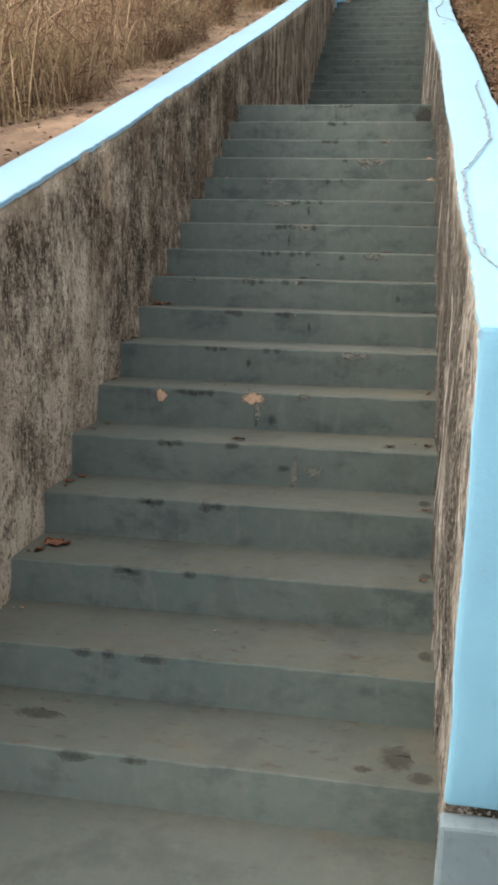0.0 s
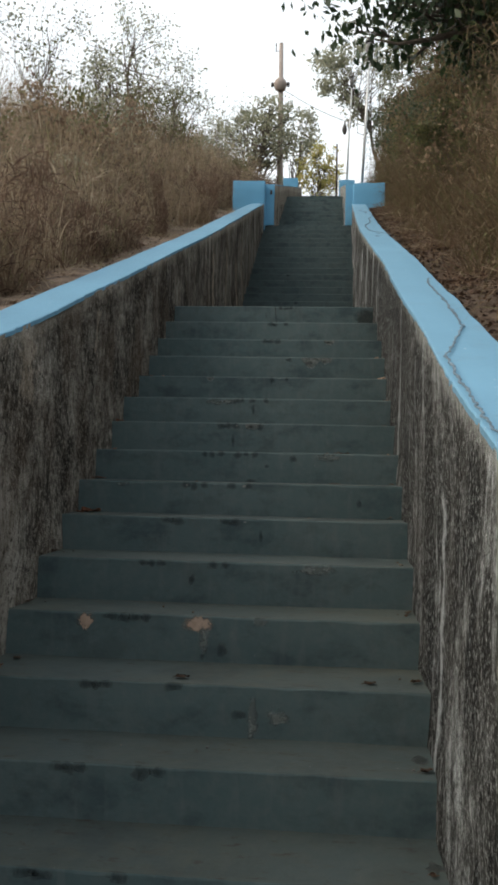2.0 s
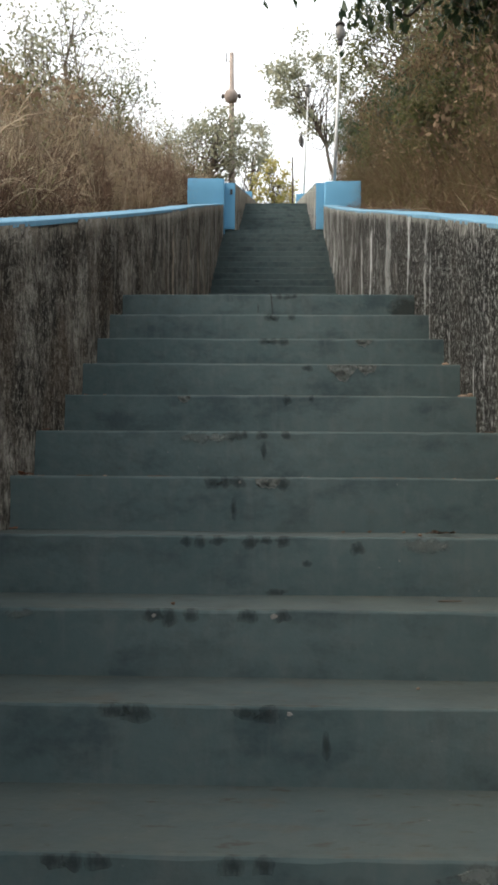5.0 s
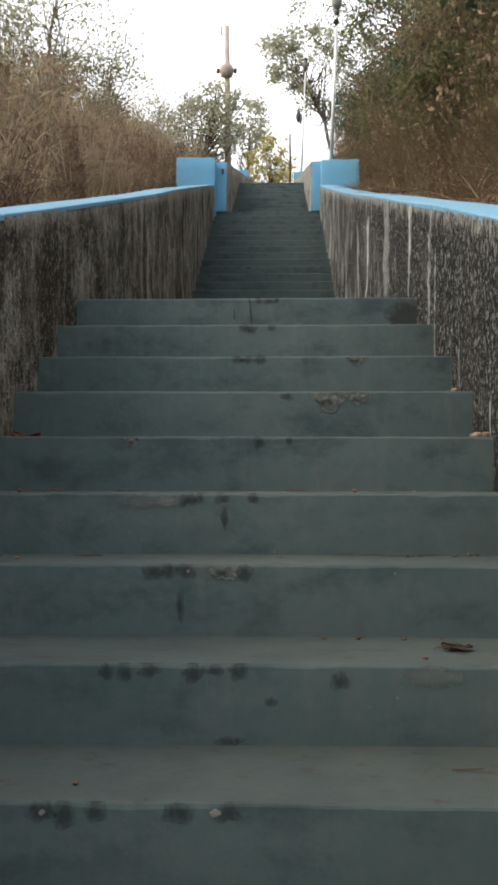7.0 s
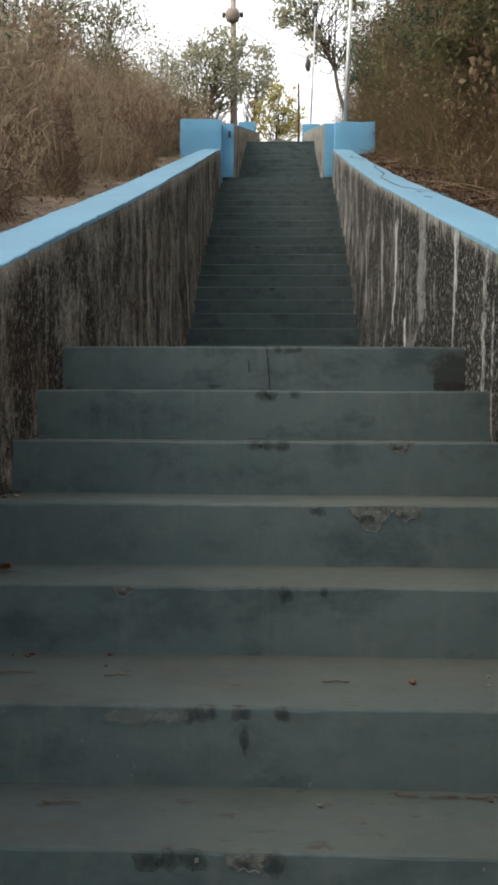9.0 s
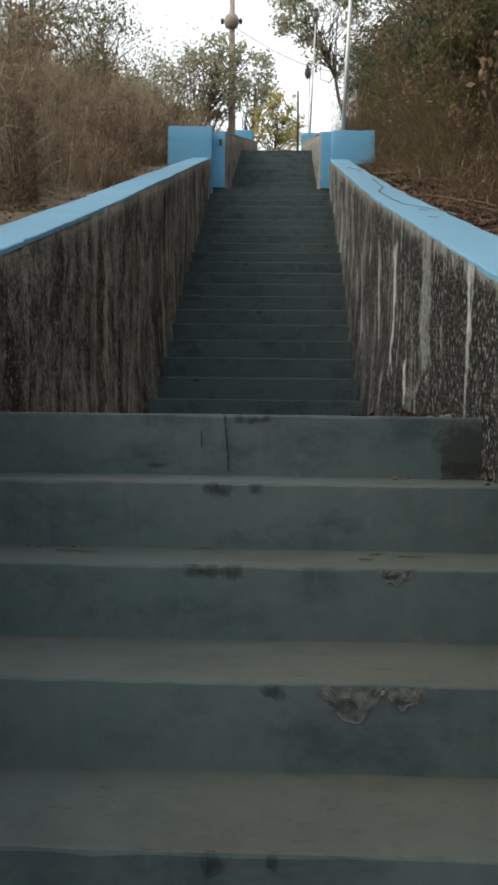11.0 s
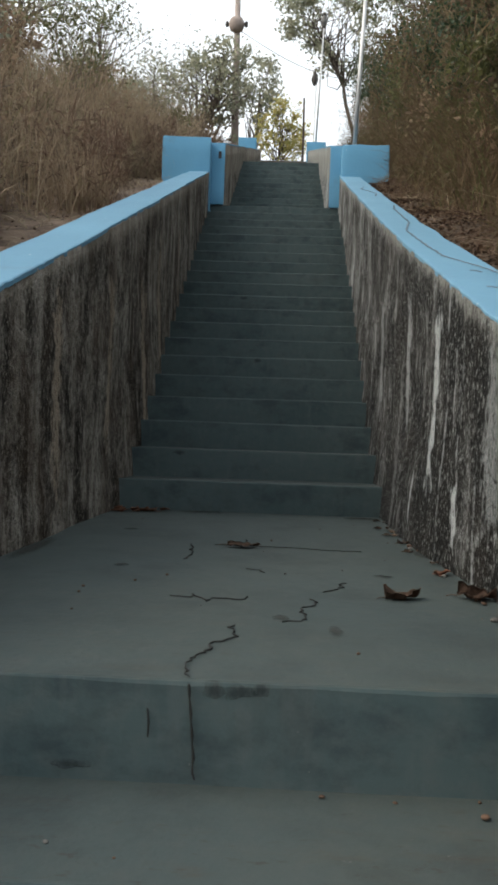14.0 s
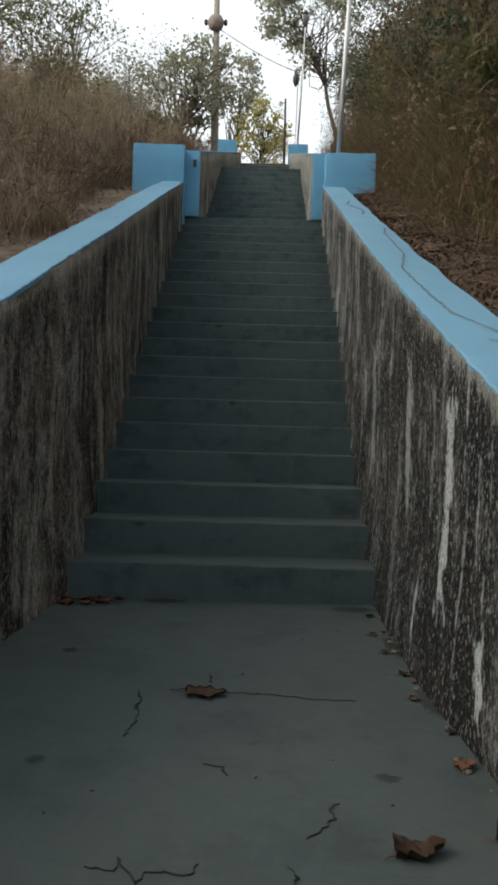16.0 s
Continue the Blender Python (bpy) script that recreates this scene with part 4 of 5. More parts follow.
for i in range(16):
    y = 7.5 + 1.4 * i + wild.uniform(-0.4, 0.4)
    x = wild.uniform(1.55, 2.3)
    tree("shrub", on(x, y), wild.uniform(0.9, 1.7), wild.uniform(0.4, 0.65), (M_WITHERED, M_LEAF, M_WITHERED)[i % 3], "withered brown bush on the bank" if i % 3 != 1 else "low olive-green bush on the bank", 130 + i, 22, 60, 0.07, 0.02, (wild.uniform(-0.3, 0.2), 0), 1.0, 0.36, 0.1)


def litter(name, x, y, size, label, z=None):
    n = len(x)
    c = np.stack([x, y, (GZ(x, y) if z is None else z) + rng.uniform(0.0, 0.03, n)], -1)
    d = rng.normal(0, 1, (n, 3)) * np.array([1, 1, 0.35])
    d /= np.linalg.norm(d, axis=1)[:, None]
    u = np.cross(d, np.array([0, 0, 1]) + rng.normal(0, 0.45, (n, 3)))
    u /= np.linalg.norm(u, axis=1)[:, None]
    w = np.cross(u, d)
    s = (size * rng.uniform(0.5, 1.5, n))[:, None]
    verts = np.stack([c - d * s * 0.5, c + u * s * 0.26 + w * s * 0.12, c + d * s * 0.5, c - u * s * 0.26 + w * s * 0.12], 1).reshape(-1, 3)
    return tagged(obj(name, np_mesh(name, verts, np.arange(4 * n).reshape(n, 4)), M_LITTER), label, "leaf litter", "", "stuff")


n = 46000
x, y = 0.49 + 2.2 * rng.random(n) ** 1.2, rng.uniform(2.8, 24, n)
litter("leaf_litter", x, y, 0.031, "brown fallen leaves covering the bank")
n = 5200
x, y = -1.72 - 1.5 * rng.random(n) ** 0.6, rng.uniform(2.6, 24, n)
litter("leaf_litter", x, y, 0.028, "scattered dry leaves on sandy earth")
n = 1700
x, y = rng.uniform(0.5, 2.6, n), rng.uniform(3, 24, n)
blades("twigs", x, y, rng.uniform(0.3, 0.9, n), rng.uniform(0.005, 0.012, n), rng.uniform(0.0, 0.5, n), M_STRAW, "broken dry twigs and stalks lying on the bank", 0.12, GZ(x, y) + 0.07, 5, 1.42)["category"] = "twigs"


n = 2600
x, y = rng.uniform(-2.7, -1.85, n), rng.uniform(2.6, 20, n)
blades("dry_grass", x, y, rng.uniform(0.12, 0.45, n), rng.uniform(0.003, 0.007, n), rng.uniform(0.0, 0.9, n), M_STRAW, "fallen dry stalks strewn over sandy earth", 0.16, GZ(x, y) + 0.055, 5, 1.30)
n = 7000
x, y = 0.62 + 1.5 * rng.random(n), rng.uniform(3, 22, n)
blades("dry_brush", x, y, rng.uniform(0.2, 0.7, n), rng.uniform(0.003, 0.009, n), rng.uniform(0.0, 1.6, n), M_REDBRUSH, "tangled withered stalks lying on the leaf litter", 0.35, GZ(x, y) + 0.06, 6, 1.05)


rock = thing("rock", "pinkish-brown boulder half sunk in the bank beside the pillar", "rock", "", "", (1.9, 18.9, ground_z(1.9, 18.9)))
bm = bmesh.new()
bmesh.ops.create_icosphere(bm, subdivisions=4, radius=0.3)
for v in bm.verts:
    v.co *= 1 + 0.45 * noise.noise(v.co * 4.0) + 0.15 * noise.noise(v.co * 13.0)
    v.co = Vector((v.co.x * 1.2, v.co.y, v.co.z * 0.95)) + Vector((1.9, 18.9, ground_z(1.9, 18.9) + 0.12))
part("stone", bm, plain("weathered_rock", (0.17, 0.12, 0.095), (0.30, 0.23, 0.185), 6.0, 0.95, 0.8, 0.03), rock, "", True)
bough = thing("fallen_branch", "dark dead branch lying in brown brush", "branch", "", "", (1.9, 17.8, ground_z(1.9, 17.8)))
bm = bmesh.new()
tube(bm, [(1.15 + 1.9 * t, 17.2 + 1.5 * t + wob((t * 3, 1, 0), 1.0, 0.12), ground_z(1.15 + 1.9 * t, 17.2 + 1.5 * t) + 0.03 + 0.30 * math.sin(math.pi * t) + wob((t * 4, 2, 0), 1.0, 0.06)) for t in np.linspace(0, 1, 12)], [0.012 + 0.016 * t for t in np.linspace(0, 1, 12)], 7)
part("limb", bm, M_WOOD, bough, "", True)
bm = bmesh.new()
box(bm, (-1.385, 18.338, 6.90), (-1.345, 18.362, 6.99), 0.004)
part("latch", bm, M_DARK, upper_w, "dark rusted iron latch")


# ---- the stairs: each step a piece ----
def step_shape(x0, x1, depth, rise, seed, under=0.05):
    """A painted concrete step: nosing worn uneven, riser and tread slightly wavy."""
    bm = bmesh.new()
    rows = []
    n = 34
    for i in range(n + 1):
        x = x0 + (x1 - x0) * i / n
        e = wob((x, seed, 0), 2.2, 0.006) + wob((x, seed, 4), 13, 0.0035)
        c = 0.004 + 0.006 * max(0.0, noise.noise(Vector((x * 9, seed, 2))) + 0.1)
        f = wob((x, seed, 8), 1.4, 0.004)
        rows.append([bm.verts.new(p) for p in ((x, 0.004 + f, -rise - under), (x, f + 0.5 * e, -rise * 0.5), (x, e, -c * 1.5), (x, e + c * 0.4, -c * 0.45 + 0.5 * f), (x, e + c * 1.4, 0.5 * f),
                                               (x, depth * 0.5, -0.002 + f), (x, depth + 0.03, f), (x, depth + 0.03, -rise - under))])
    for r0, r1 in zip(rows, rows[1:]):
        for k in range(8):
            bm.faces.new((r0[k], r0[(k + 1) % 8], r1[(k + 1) % 8], r1[k]))
    bm.faces.new(rows[0][::-1])
    bm.faces.new(rows[-1])
    return bm


def patch(name, x, y, z, w, h, mat, parent, seed, label="", facing="riser", thick=0.005):
    """A flat flaw of uneven outline on a riser (its upper edge at the nosing) or on a tread."""
    bm = bmesh.new()
    ring = []
    for k in range(18):
        a = 2 * math.pi * k / 18
        q = 1 + 0.75 * noise.noise(Vector((math.cos(a) * 1.3, math.sin(a) * 1.3, seed)))
        u, v = 0.5 * w * q * math.cos(a), 0.5 * h * q * math.sin(a)
        ring.append((x + u, y - thick, min(z + v, z + 0.5 * h)) if facing == "riser" else (x + u, y + v, z + thick))
    mid = (x, y - thick, z) if facing == "riser" else (x, y, z + thick)
    c = bm.verts.new(mid)
    vs = [bm.verts.new(p) for p in ring]
    back = [bm.verts.new((p[0], y + 0.004, p[2]) if facing == "riser" else (p[0], p[1], z - 0.004)) for p in ring]
    for k in range(18):
        j = (k + 1) % 18
        bm.faces.new((c, vs[k], vs[j]))
        bm.faces.new((vs[k], back[k], back[j], vs[j]))
    bm.faces.new(back[::-1])
    return part(name, bm, mat, parent, label)


def flight(spec, x0, x1, label, seed, at=None, up=None):
    """Steps one above the other. at, up: the y and z of each nosing, where they are uneven."""
    y0, zb, n, d, r = spec
    at = at or [y0 + i * d for i in range(n)]
    up = up or [zb + (i + 1) * r for i in range(n)]
    st = thing("staircase", label, "stairs", "flights of stairs", "structure", ((x0 + x1) / 2, y0, zb))
    steps = []
    for i in range(n):
        depth = at[i + 1] - at[i] if i < n - 1 else 0.12
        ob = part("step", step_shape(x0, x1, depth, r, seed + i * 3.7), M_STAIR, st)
        ob.matrix_parent_inverse = Matrix.Translation(-st.location)
        ob.location = (wob((i, seed, 0), 0.9, 0.004), at[i], up[i])
        steps.append(ob)
    return st, steps


def landing(name, x0, x1, y0, y1, z, label):
    bm = bmesh.new()
    nx, ny = 12, max(8, int((y1 - y0) / 0.15))
    grid = [[bm.verts.new((x0 + (x1 - x0) * i / nx, y0 + (y1 - y0) * j / ny, z + (0.001 if j else -0.006) + wob((i * 0.4, j * 0.4, z), 1.0, 0.004 * min(1.0, 0.15 * j)))) for i in range(nx + 1)] for j in range(ny + 1)]
    low = [[bm.verts.new((x0 + (x1 - x0) * i / nx, y0 + (y1 - y0) * j / ny, z - 0.3)) for i in (0, nx)] for j in (0, ny)]
    for j in range(ny):
        for i in range(nx):
            bm.faces.new((grid[j][i], grid[j][i + 1], grid[j + 1][i + 1], grid[j + 1][i]))
    bm.faces.new([v for v in grid[0]][::-1] + [low[0][0], low[0][1]])
    bm.faces.new([v for v in grid[ny]] + [low[1][1], low[1][0]])
    bm.faces.new([grid[j][0] for j in range(ny + 1)] + [low[1][0], low[0][0]])
    bm.faces.new([grid[j][nx] for j in range(ny + 1)][::-1] + [low[0][1], low[1][1]])
    bm.faces.new((low[0][0], low[0][1], low[1][1], low[1][0]))
    return tagged(part(name, bm, M_STAIR), label, "landing", "", "structure")


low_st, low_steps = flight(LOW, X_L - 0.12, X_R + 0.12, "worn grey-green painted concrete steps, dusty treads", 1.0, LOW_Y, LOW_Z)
mid_st, mid_steps = flight(MID, X_L - 0.12, X_R + 0.12, "grey-green painted concrete steps above the landing, shade painted into their colour", 90.0)
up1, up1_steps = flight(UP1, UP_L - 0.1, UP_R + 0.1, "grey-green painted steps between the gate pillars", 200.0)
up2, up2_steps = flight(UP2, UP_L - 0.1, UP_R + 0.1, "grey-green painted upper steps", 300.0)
land = landing("landing", X_L - 0.12, X_R + 0.12, 8.0, 11.53, 2.78, "cracked grey-green painted concrete landing between the stairs")
landing("landing", UP_L - 0.1, UP_R + 0.1, MID[0] + 19 * MID[3] + 0.05, 19.28, 6.285, "grey-green painted landing between the gate pillars")
landing("landing", UP_L - 0.1, UP_R + 0.1, UP1[0] + 10 * UP1[3] + 0.03, 26.92, 8.232, "grey-green painted upper landing")
landing("landing", UP_L - 0.1, UP_R + 0.1, UP2[0] + 17 * UP2[3] + 0.03, 37.5, TOP_Z, "grey-green painted floor at the head of the stairs")


def low_y(k):
    return LOW_Y[16 - k]


def low_z(k):
    return LOW_Z[16 - k]


def riser_y(k, x, dz):
    """Where the uneven riser of a lower step stands at x, dz below its nosing."""
    seed = 1.0 + (16 - k) * 3.7
    e = wob((x, seed, 0), 2.2, 0.006) + wob((x, seed, 4), 13, 0.0035)
    return low_y(k) + lerp(e, wob((x, seed, 8), 1.4, 0.004) + 0.5 * e, -dz / (RISE * 0.5))


def hollow(k, x, w, h, seed, label="broken hollow of bare rough concrete"):
    """A place where the nosing broke away: rough bare ground, a flat dark patch low in it for the shade of its depth,
    and a pale lip below.
    """
    st = low_steps[16 - k]
    bm = bmesh.new()
    nu, nv, grid = 22, 12, []
    for j in range(nv + 1):
        row = []
        for i in range(nu + 1):
            u, v = 2 * i / nu - 1, j / nv
            reach = 1 - 0.35 * abs(u) ** 1.5 + 0.45 * noise.noise(Vector((u * 2.3, seed, 0)))
            px, pz = x + 0.5 * w * u * (1 - 0.25 * v * v), -0.004 - h * v * max(0.25, reach)
            fade = min(1.0, 4 * (1 - abs(u)), 4 * (1 - v) + 0.15)
            out = 0.0012 + 0.0035 * fade * (0.5 + noise.noise(Vector((px * 60, pz * 60, seed))) + 0.5 * noise.noise(Vector((px * 170, pz * 170, seed))))
            row.append(bm.verts.new((px, riser_y(k, px, pz) - max(0.0008, out), low_z(k) + pz)))
        grid.append(row)
    for r0, r1 in zip(grid, grid[1:]):
        for i in range(nu):
            bm.faces.new((r0[i], r0[i + 1], r1[i + 1], r1[i]))
    part("hollow", bm, M_RUBBLE, st, label)
    bm = bmesh.new()
    line = []
    for i in range(13):
        u = -0.75 + 1.5 * i / 12
        reach = 1 - 0.35 * abs(u) ** 1.5 + 0.45 * noise.noise(Vector((u * 2.3, seed, 0)))
        px, pz = x + 0.37 * w * u, -0.004 - h * max(0.25, reach)
        line.append((px, riser_y(k, px, pz) - 0.0015, low_z(k) + pz))
    tube(bm, line, [0.0006 + 0.0013 * math.sin(math.pi * i / 12) for i in range(13)], 5)
    part("lip", bm, M_LIP, st, "pale broken lip")
    # the ground is not recessed; this dark patch paints the shade of the hole
    patch("pit_shade", x - 0.10 * w, riser_y(k, x, -0.7 * h), low_z(k) - 0.66 * h, 0.42 * w, 0.42 * h, M_SCUFF_PIT, st, seed * 3.3, "dark patch for the shade inside the broken edge", thick=0.0065)


M_RUBBLE = plain("bare_rubble", (0.042, 0.053, 0.052), (0.110, 0.118, 0.110), 60.0, 0.95, 0.7, 0.006)
M_LIP = plain("pale_lip", (0.085, 0.098, 0.096), (0.125, 0.138, 0.132), 40.0, 0.9)
# flaws of the lower flight: k counts steps down from the landing
for k, x, w, h in ((3, -0.275, 0.13, 0.062), (3, -0.165, 0.085, 0.040), (2, -0.145, 0.085, 0.030), (4, -0.925, 0.055, 0.026), (6, -0.583, 0.085, 0.034)):
    hollow(k, x, w, h, 3.1 * k + 7 * x)
for k, x, dz, w, h, mat, label in ((11, -0.628, -0.022, 0.095, 0.058, M_MORTAR, "bare pinkish mortar where paint broke off"),
                                   (11, -1.10, -0.020, 0.055, 0.050, M_MORTAR, "bare pinkish mortar where paint broke off"),
                                   (10, -0.17, -0.020, 0.15, 0.035, M_BARE, "scraped pale paint"),
                                   (11, -0.387, -0.020, 0.06, 0.030, M_BARE, "scraped pale paint"),
                                   (11, -0.612, -0.105, 0.03, 0.11, M_BARE, "pale drip under the bare mortar"),
                                   (12, -0.385, -0.085, 0.03, 0.15, M_BARE, "pale drip of dried whitewash"),
                                   (12, -0.295, -0.10, 0.06, 0.05, M_BARE, "scraped pale paint"),
                                   (8, -1.19, -0.015, 0.06, 0.02, M_BARE, "scraped pale paint"),
                                   (7, -0.135, -0.02, 0.13, 0.030, M_BARE, "scraped pale paint"),
                                   (5, -0.825, -0.02, 0.08, 0.028, M_BARE, "bare rough concrete chip"),
                                   (5, -0.755, -0.02, 0.06, 0.022, M_BARE, "bare rough concrete chip")):
    dz = min(dz, -0.66 * h)
    patch("chip", x, riser_y(k, x, dz), low_z(k) + dz, 1.3 * w, 1.4 * h, mat, low_steps[16 - k], 3.1 * k + x, label, thick=0.004)
patch("repair", 0.165, 7.938, 2.69, 0.24, 0.19, M_REPAIR, low_steps[16], 6.0, "dark patched repair in the top riser", thick=0.005)
ribbon("crack", [(0.065, 7.90, low_z(1)), (0.10, 7.915, low_z(1)), (0.15, 7.918, low_z(1)), (0.21, 7.912, low_z(1))], 0.006, M_CRACK, low_steps[15], 0.003, 0.003, 2.2, "dark crack at the foot of the riser", 0.008)
flaw = random.Random(4)
M_PALE = plain("pale_chip", (0.10, 0.10, 0.095), (0.17, 0.165, 0.155), 60.0, 0.95)
for k, x, w, h in ((8, -0.853, 0.010, 0.009), (8, -0.560, 0.017, 0.012), (6, -0.672, 0.008, 0.007), (9, -0.525, 0.010, 0.008), (3, -0.21, 0.009, 0.008)):
    patch("chip", x, riser_y(k, x, -0.014), low_z(k) - 0.016, w, h, M_PALE, low_steps[16 - k], 4.4 * k, "small pale chip", thick=0.0045)
# black scuffs under the nosings: step down from the landing, x, width
SCUFFS = {
    0: ((-0.545, 0.035), (-0.50, 0.045), (-0.46, 0.03)),
    1: ((-0.60, 0.04), (-0.569, 0.035), (-0.48, 0.035)),
    2: ((-0.615, 0.05), (-0.575, 0.04), (-0.53, 0.045)),
    4: ((-0.515, 0.03), (-0.42, 0.02)),
    5: ((-0.715, 0.02), (-0.70, 0.025), (-0.667, 0.02), (-0.613, 0.03), (-0.528, 0.028)),
    6: ((-0.759, 0.035), (-0.72, 0.03), (-0.677, 0.040), (-0.533, 0.03)),
    7: ((-0.807, 0.03), (-0.77, 0.03), (-0.719, 0.035), (-0.626, 0.035), (-0.585, 0.03), (-0.533, 0.035)),
    8: ((-0.855, 0.035), (-0.815, 0.035), (-0.762, 0.035), (-0.623, 0.04), (-0.542, 0.03)),
    9: ((-0.895, 0.05), (-0.85, 0.06), (-0.62, 0.05), (-0.57, 0.04)),
    10: ((-0.936, 0.04), (-0.90, 0.03), (-0.857, 0.04), (-0.632, 0.035), (-0.575, 0.03)),
    11: ((-0.985, 0.05), (-0.94, 0.04), (-0.899, 0.04), (-0.85, 0.03)),
    12: ((-0.985, 0.05), (-0.95, 0.03), (-0.915, 0.04), (-0.66, 0.06)),
    13: ((-0.985, 0.05), (-0.95, 0.04), (-0.915, 0.045), (-0.71, 0.05), (-0.66, 0.05)),
    14: ((-0.97, 0.06), (-0.92, 0.05), (-0.70, 0.05)),
    15: ((-0.98, 0.06), (-0.89, 0.04), (-0.73, 0.10)),
    16: ((-0.89, 0.08), (-0.69, 0.08)),
}
for k, marks in SCUFFS.items():
    for x, w in marks:
        tall = flaw.uniform(0.026, 0.042)
        patch("scuff", x, riser_y(k, x, -0.015), low_z(k) - 0.46 * tall, 1.35 * w, tall, M_SCUFF_PIT, low_steps[16 - k], flaw.random() * 50, thick=0.003)
for k, x, dz, w, h in ((6, -0.69, -0.10, 0.022, 0.075), (5, -0.60, -0.07, 0.022, 0.06), (7, -0.33, -0.035, 0.04, 0.045), (7, -0.469, -0.075, 0.03, 0.018), (7, -0.556, -0.158, 0.06, 0.022), (9, -0.45, -0.08, 0.022, 0.06), (12, -0.435, -0.10, 0.07, 0.03), (11, -0.541, -0.125, 0.05, 0.05), (11, -0.618, -0.155, 0.025, 0.03), (8, 0.02, -0.09, 0.03, 0.04), (3, -0.42, -0.02, 0.05, 0.03), (0, -0.80, -0.16, 0.06, 0.016), (10, -0.72, -0.08, 0.03, 0.05)):
    patch("scuff", x, riser_y(k, x, dz), low_z(k) + dz, w, h, M_SCUFF_PIT, low_steps[16 - k], x * 9 + k, "dark smudge", thick=0.003)
for i, st in enumerate(mid_steps[:12]):
    if i % 4 == 1:
        patch("scuff", flaw.uniform(-1.1, 0.0), MID[0] + i * MID[3], MID[1] + (i + 1) * MID[4] - 0.022, 0.08, 0.03, M_SCUFF_PIT, st, i * 1.3)

Z = 2.783
for pts, w in (([(-0.591, 7.945), (-0.602, 7.98), (-0.605, 8.03), (-0.596, 8.095), (-0.571, 8.17), (-0.568, 8.22), (-0.544, 8.25), (-0.521, 8.295), (-0.545, 8.385), (-0.538, 8.42)], 0.0035),
               ([(-0.422, 8.466), (-0.367, 8.51), (-0.358, 8.57), (-0.379, 8.60), (-0.370, 8.67), (-0.340, 8.685), (-0.326, 8.745), (-0.344, 8.79)], 0.0032),
               ([(-0.726, 8.754), (-0.672, 8.75), (-0.670, 8.80), (-0.622, 8.695), (-0.611, 8.745), (-0.573, 8.755), (-0.527, 8.74), (-0.513, 8.785)], 0.0038),
               ([(-0.781, 9.93), (-0.758, 9.815), (-0.766, 9.73), (-0.749, 9.66), (-0.752, 9.575), (-0.769, 9.48)], 0.003),
               ([(-0.227, 9.09), (-0.252, 9.055), (-0.243, 9.01), (-0.264, 8.97), (-0.307, 8.91)], 0.0036),
               ([(-0.539, 9.30), (-0.490, 9.285), (-0.474, 9.23)], 0.003), ([(-0.688, 9.93), (-0.62, 9.94)], 0.004),
               ([(-0.55, 9.93), (-0.341, 9.91), (-0.228, 9.876), (-0.107, 9.873)], 0.0014), ([(-0.56, 10.03), (-0.575, 10.14)], 0.003)):
    ribbon("crack", [(x, y, Z) for x, y in pts], w, M_CRACK, land, 0.003, 0.003, w * 100, "dark jagged crack", 0.010)
bm = bmesh.new()
pr = [Vector((-0.591 + 0.016 * q + wob((0, q, 1), 5, 0.006), 7.934, 2.775 - 0.172 * q)) for q in np.linspace(0, 1, 14)]
tube(bm, pr, [0.0024 + 0.0010 * math.sin(2.1 * q) for q in range(13)] + [0.0012], 5)
part("crack", bm, M_CRACK, low_steps[16], "dark jagged crack")
bm = bmesh.new()
tube(bm, [Vector((-0.664, 7.935, 2.728)), Vector((-0.661, 7.934, 2.705)), Vector((-0.662, 7.935, 2.676))], [0.0015, 0.002, 0.0015], 5)
part("crack", bm, M_CRACK, low_steps[16], "short dark crack")


for k, x, y, w, h in ((16, 0.10, 2.56, 0.11, 0.13), (15, 0.19, 2.95, 0.05, 0.09), (16, 0.0, 2.48, 0.05, 0.04), (16, 0.18, 2.46, 0.06, 0.06), (14, 0.19, 3.3, 0.04, 0.06), (13, 0.19, 3.7, 0.04, 0.07), (16, -1.1, 2.6, 0.16, 0.05)):
    patch("stain", x, y, low_z(k), 1.3 * w, 1.3 * h, M_STAIN, low_steps[16 - k], x * 7 + k, "dark dried stain", "tread", 0.0015)


for x, y, w, h in ((-1.22, 11.36, 0.42, 0.22), (-0.85, 11.42, 0.3, 0.12), (0.02, 11.38, 0.25, 0.15), (0.12, 10.7, 0.10, 0.5), (0.13, 9.9, 0.09, 0.4), (-0.42, 8.52, 0.05, 0.06), (-0.30, 8.40, 0.04, 0.10), (-0.95, 9.3, 0.05, 0.06), (-1.1, 10.4, 0.06, 0.08), (-0.1, 9.25, 0.07, 0.05), (-1.33, 9.6, 0.09, 0.6)):
    patch("stain", x, y, 2.783, w, h, M_STAIN, land, x * 7 + y, "dark dried stain", "tread", 0.0015)


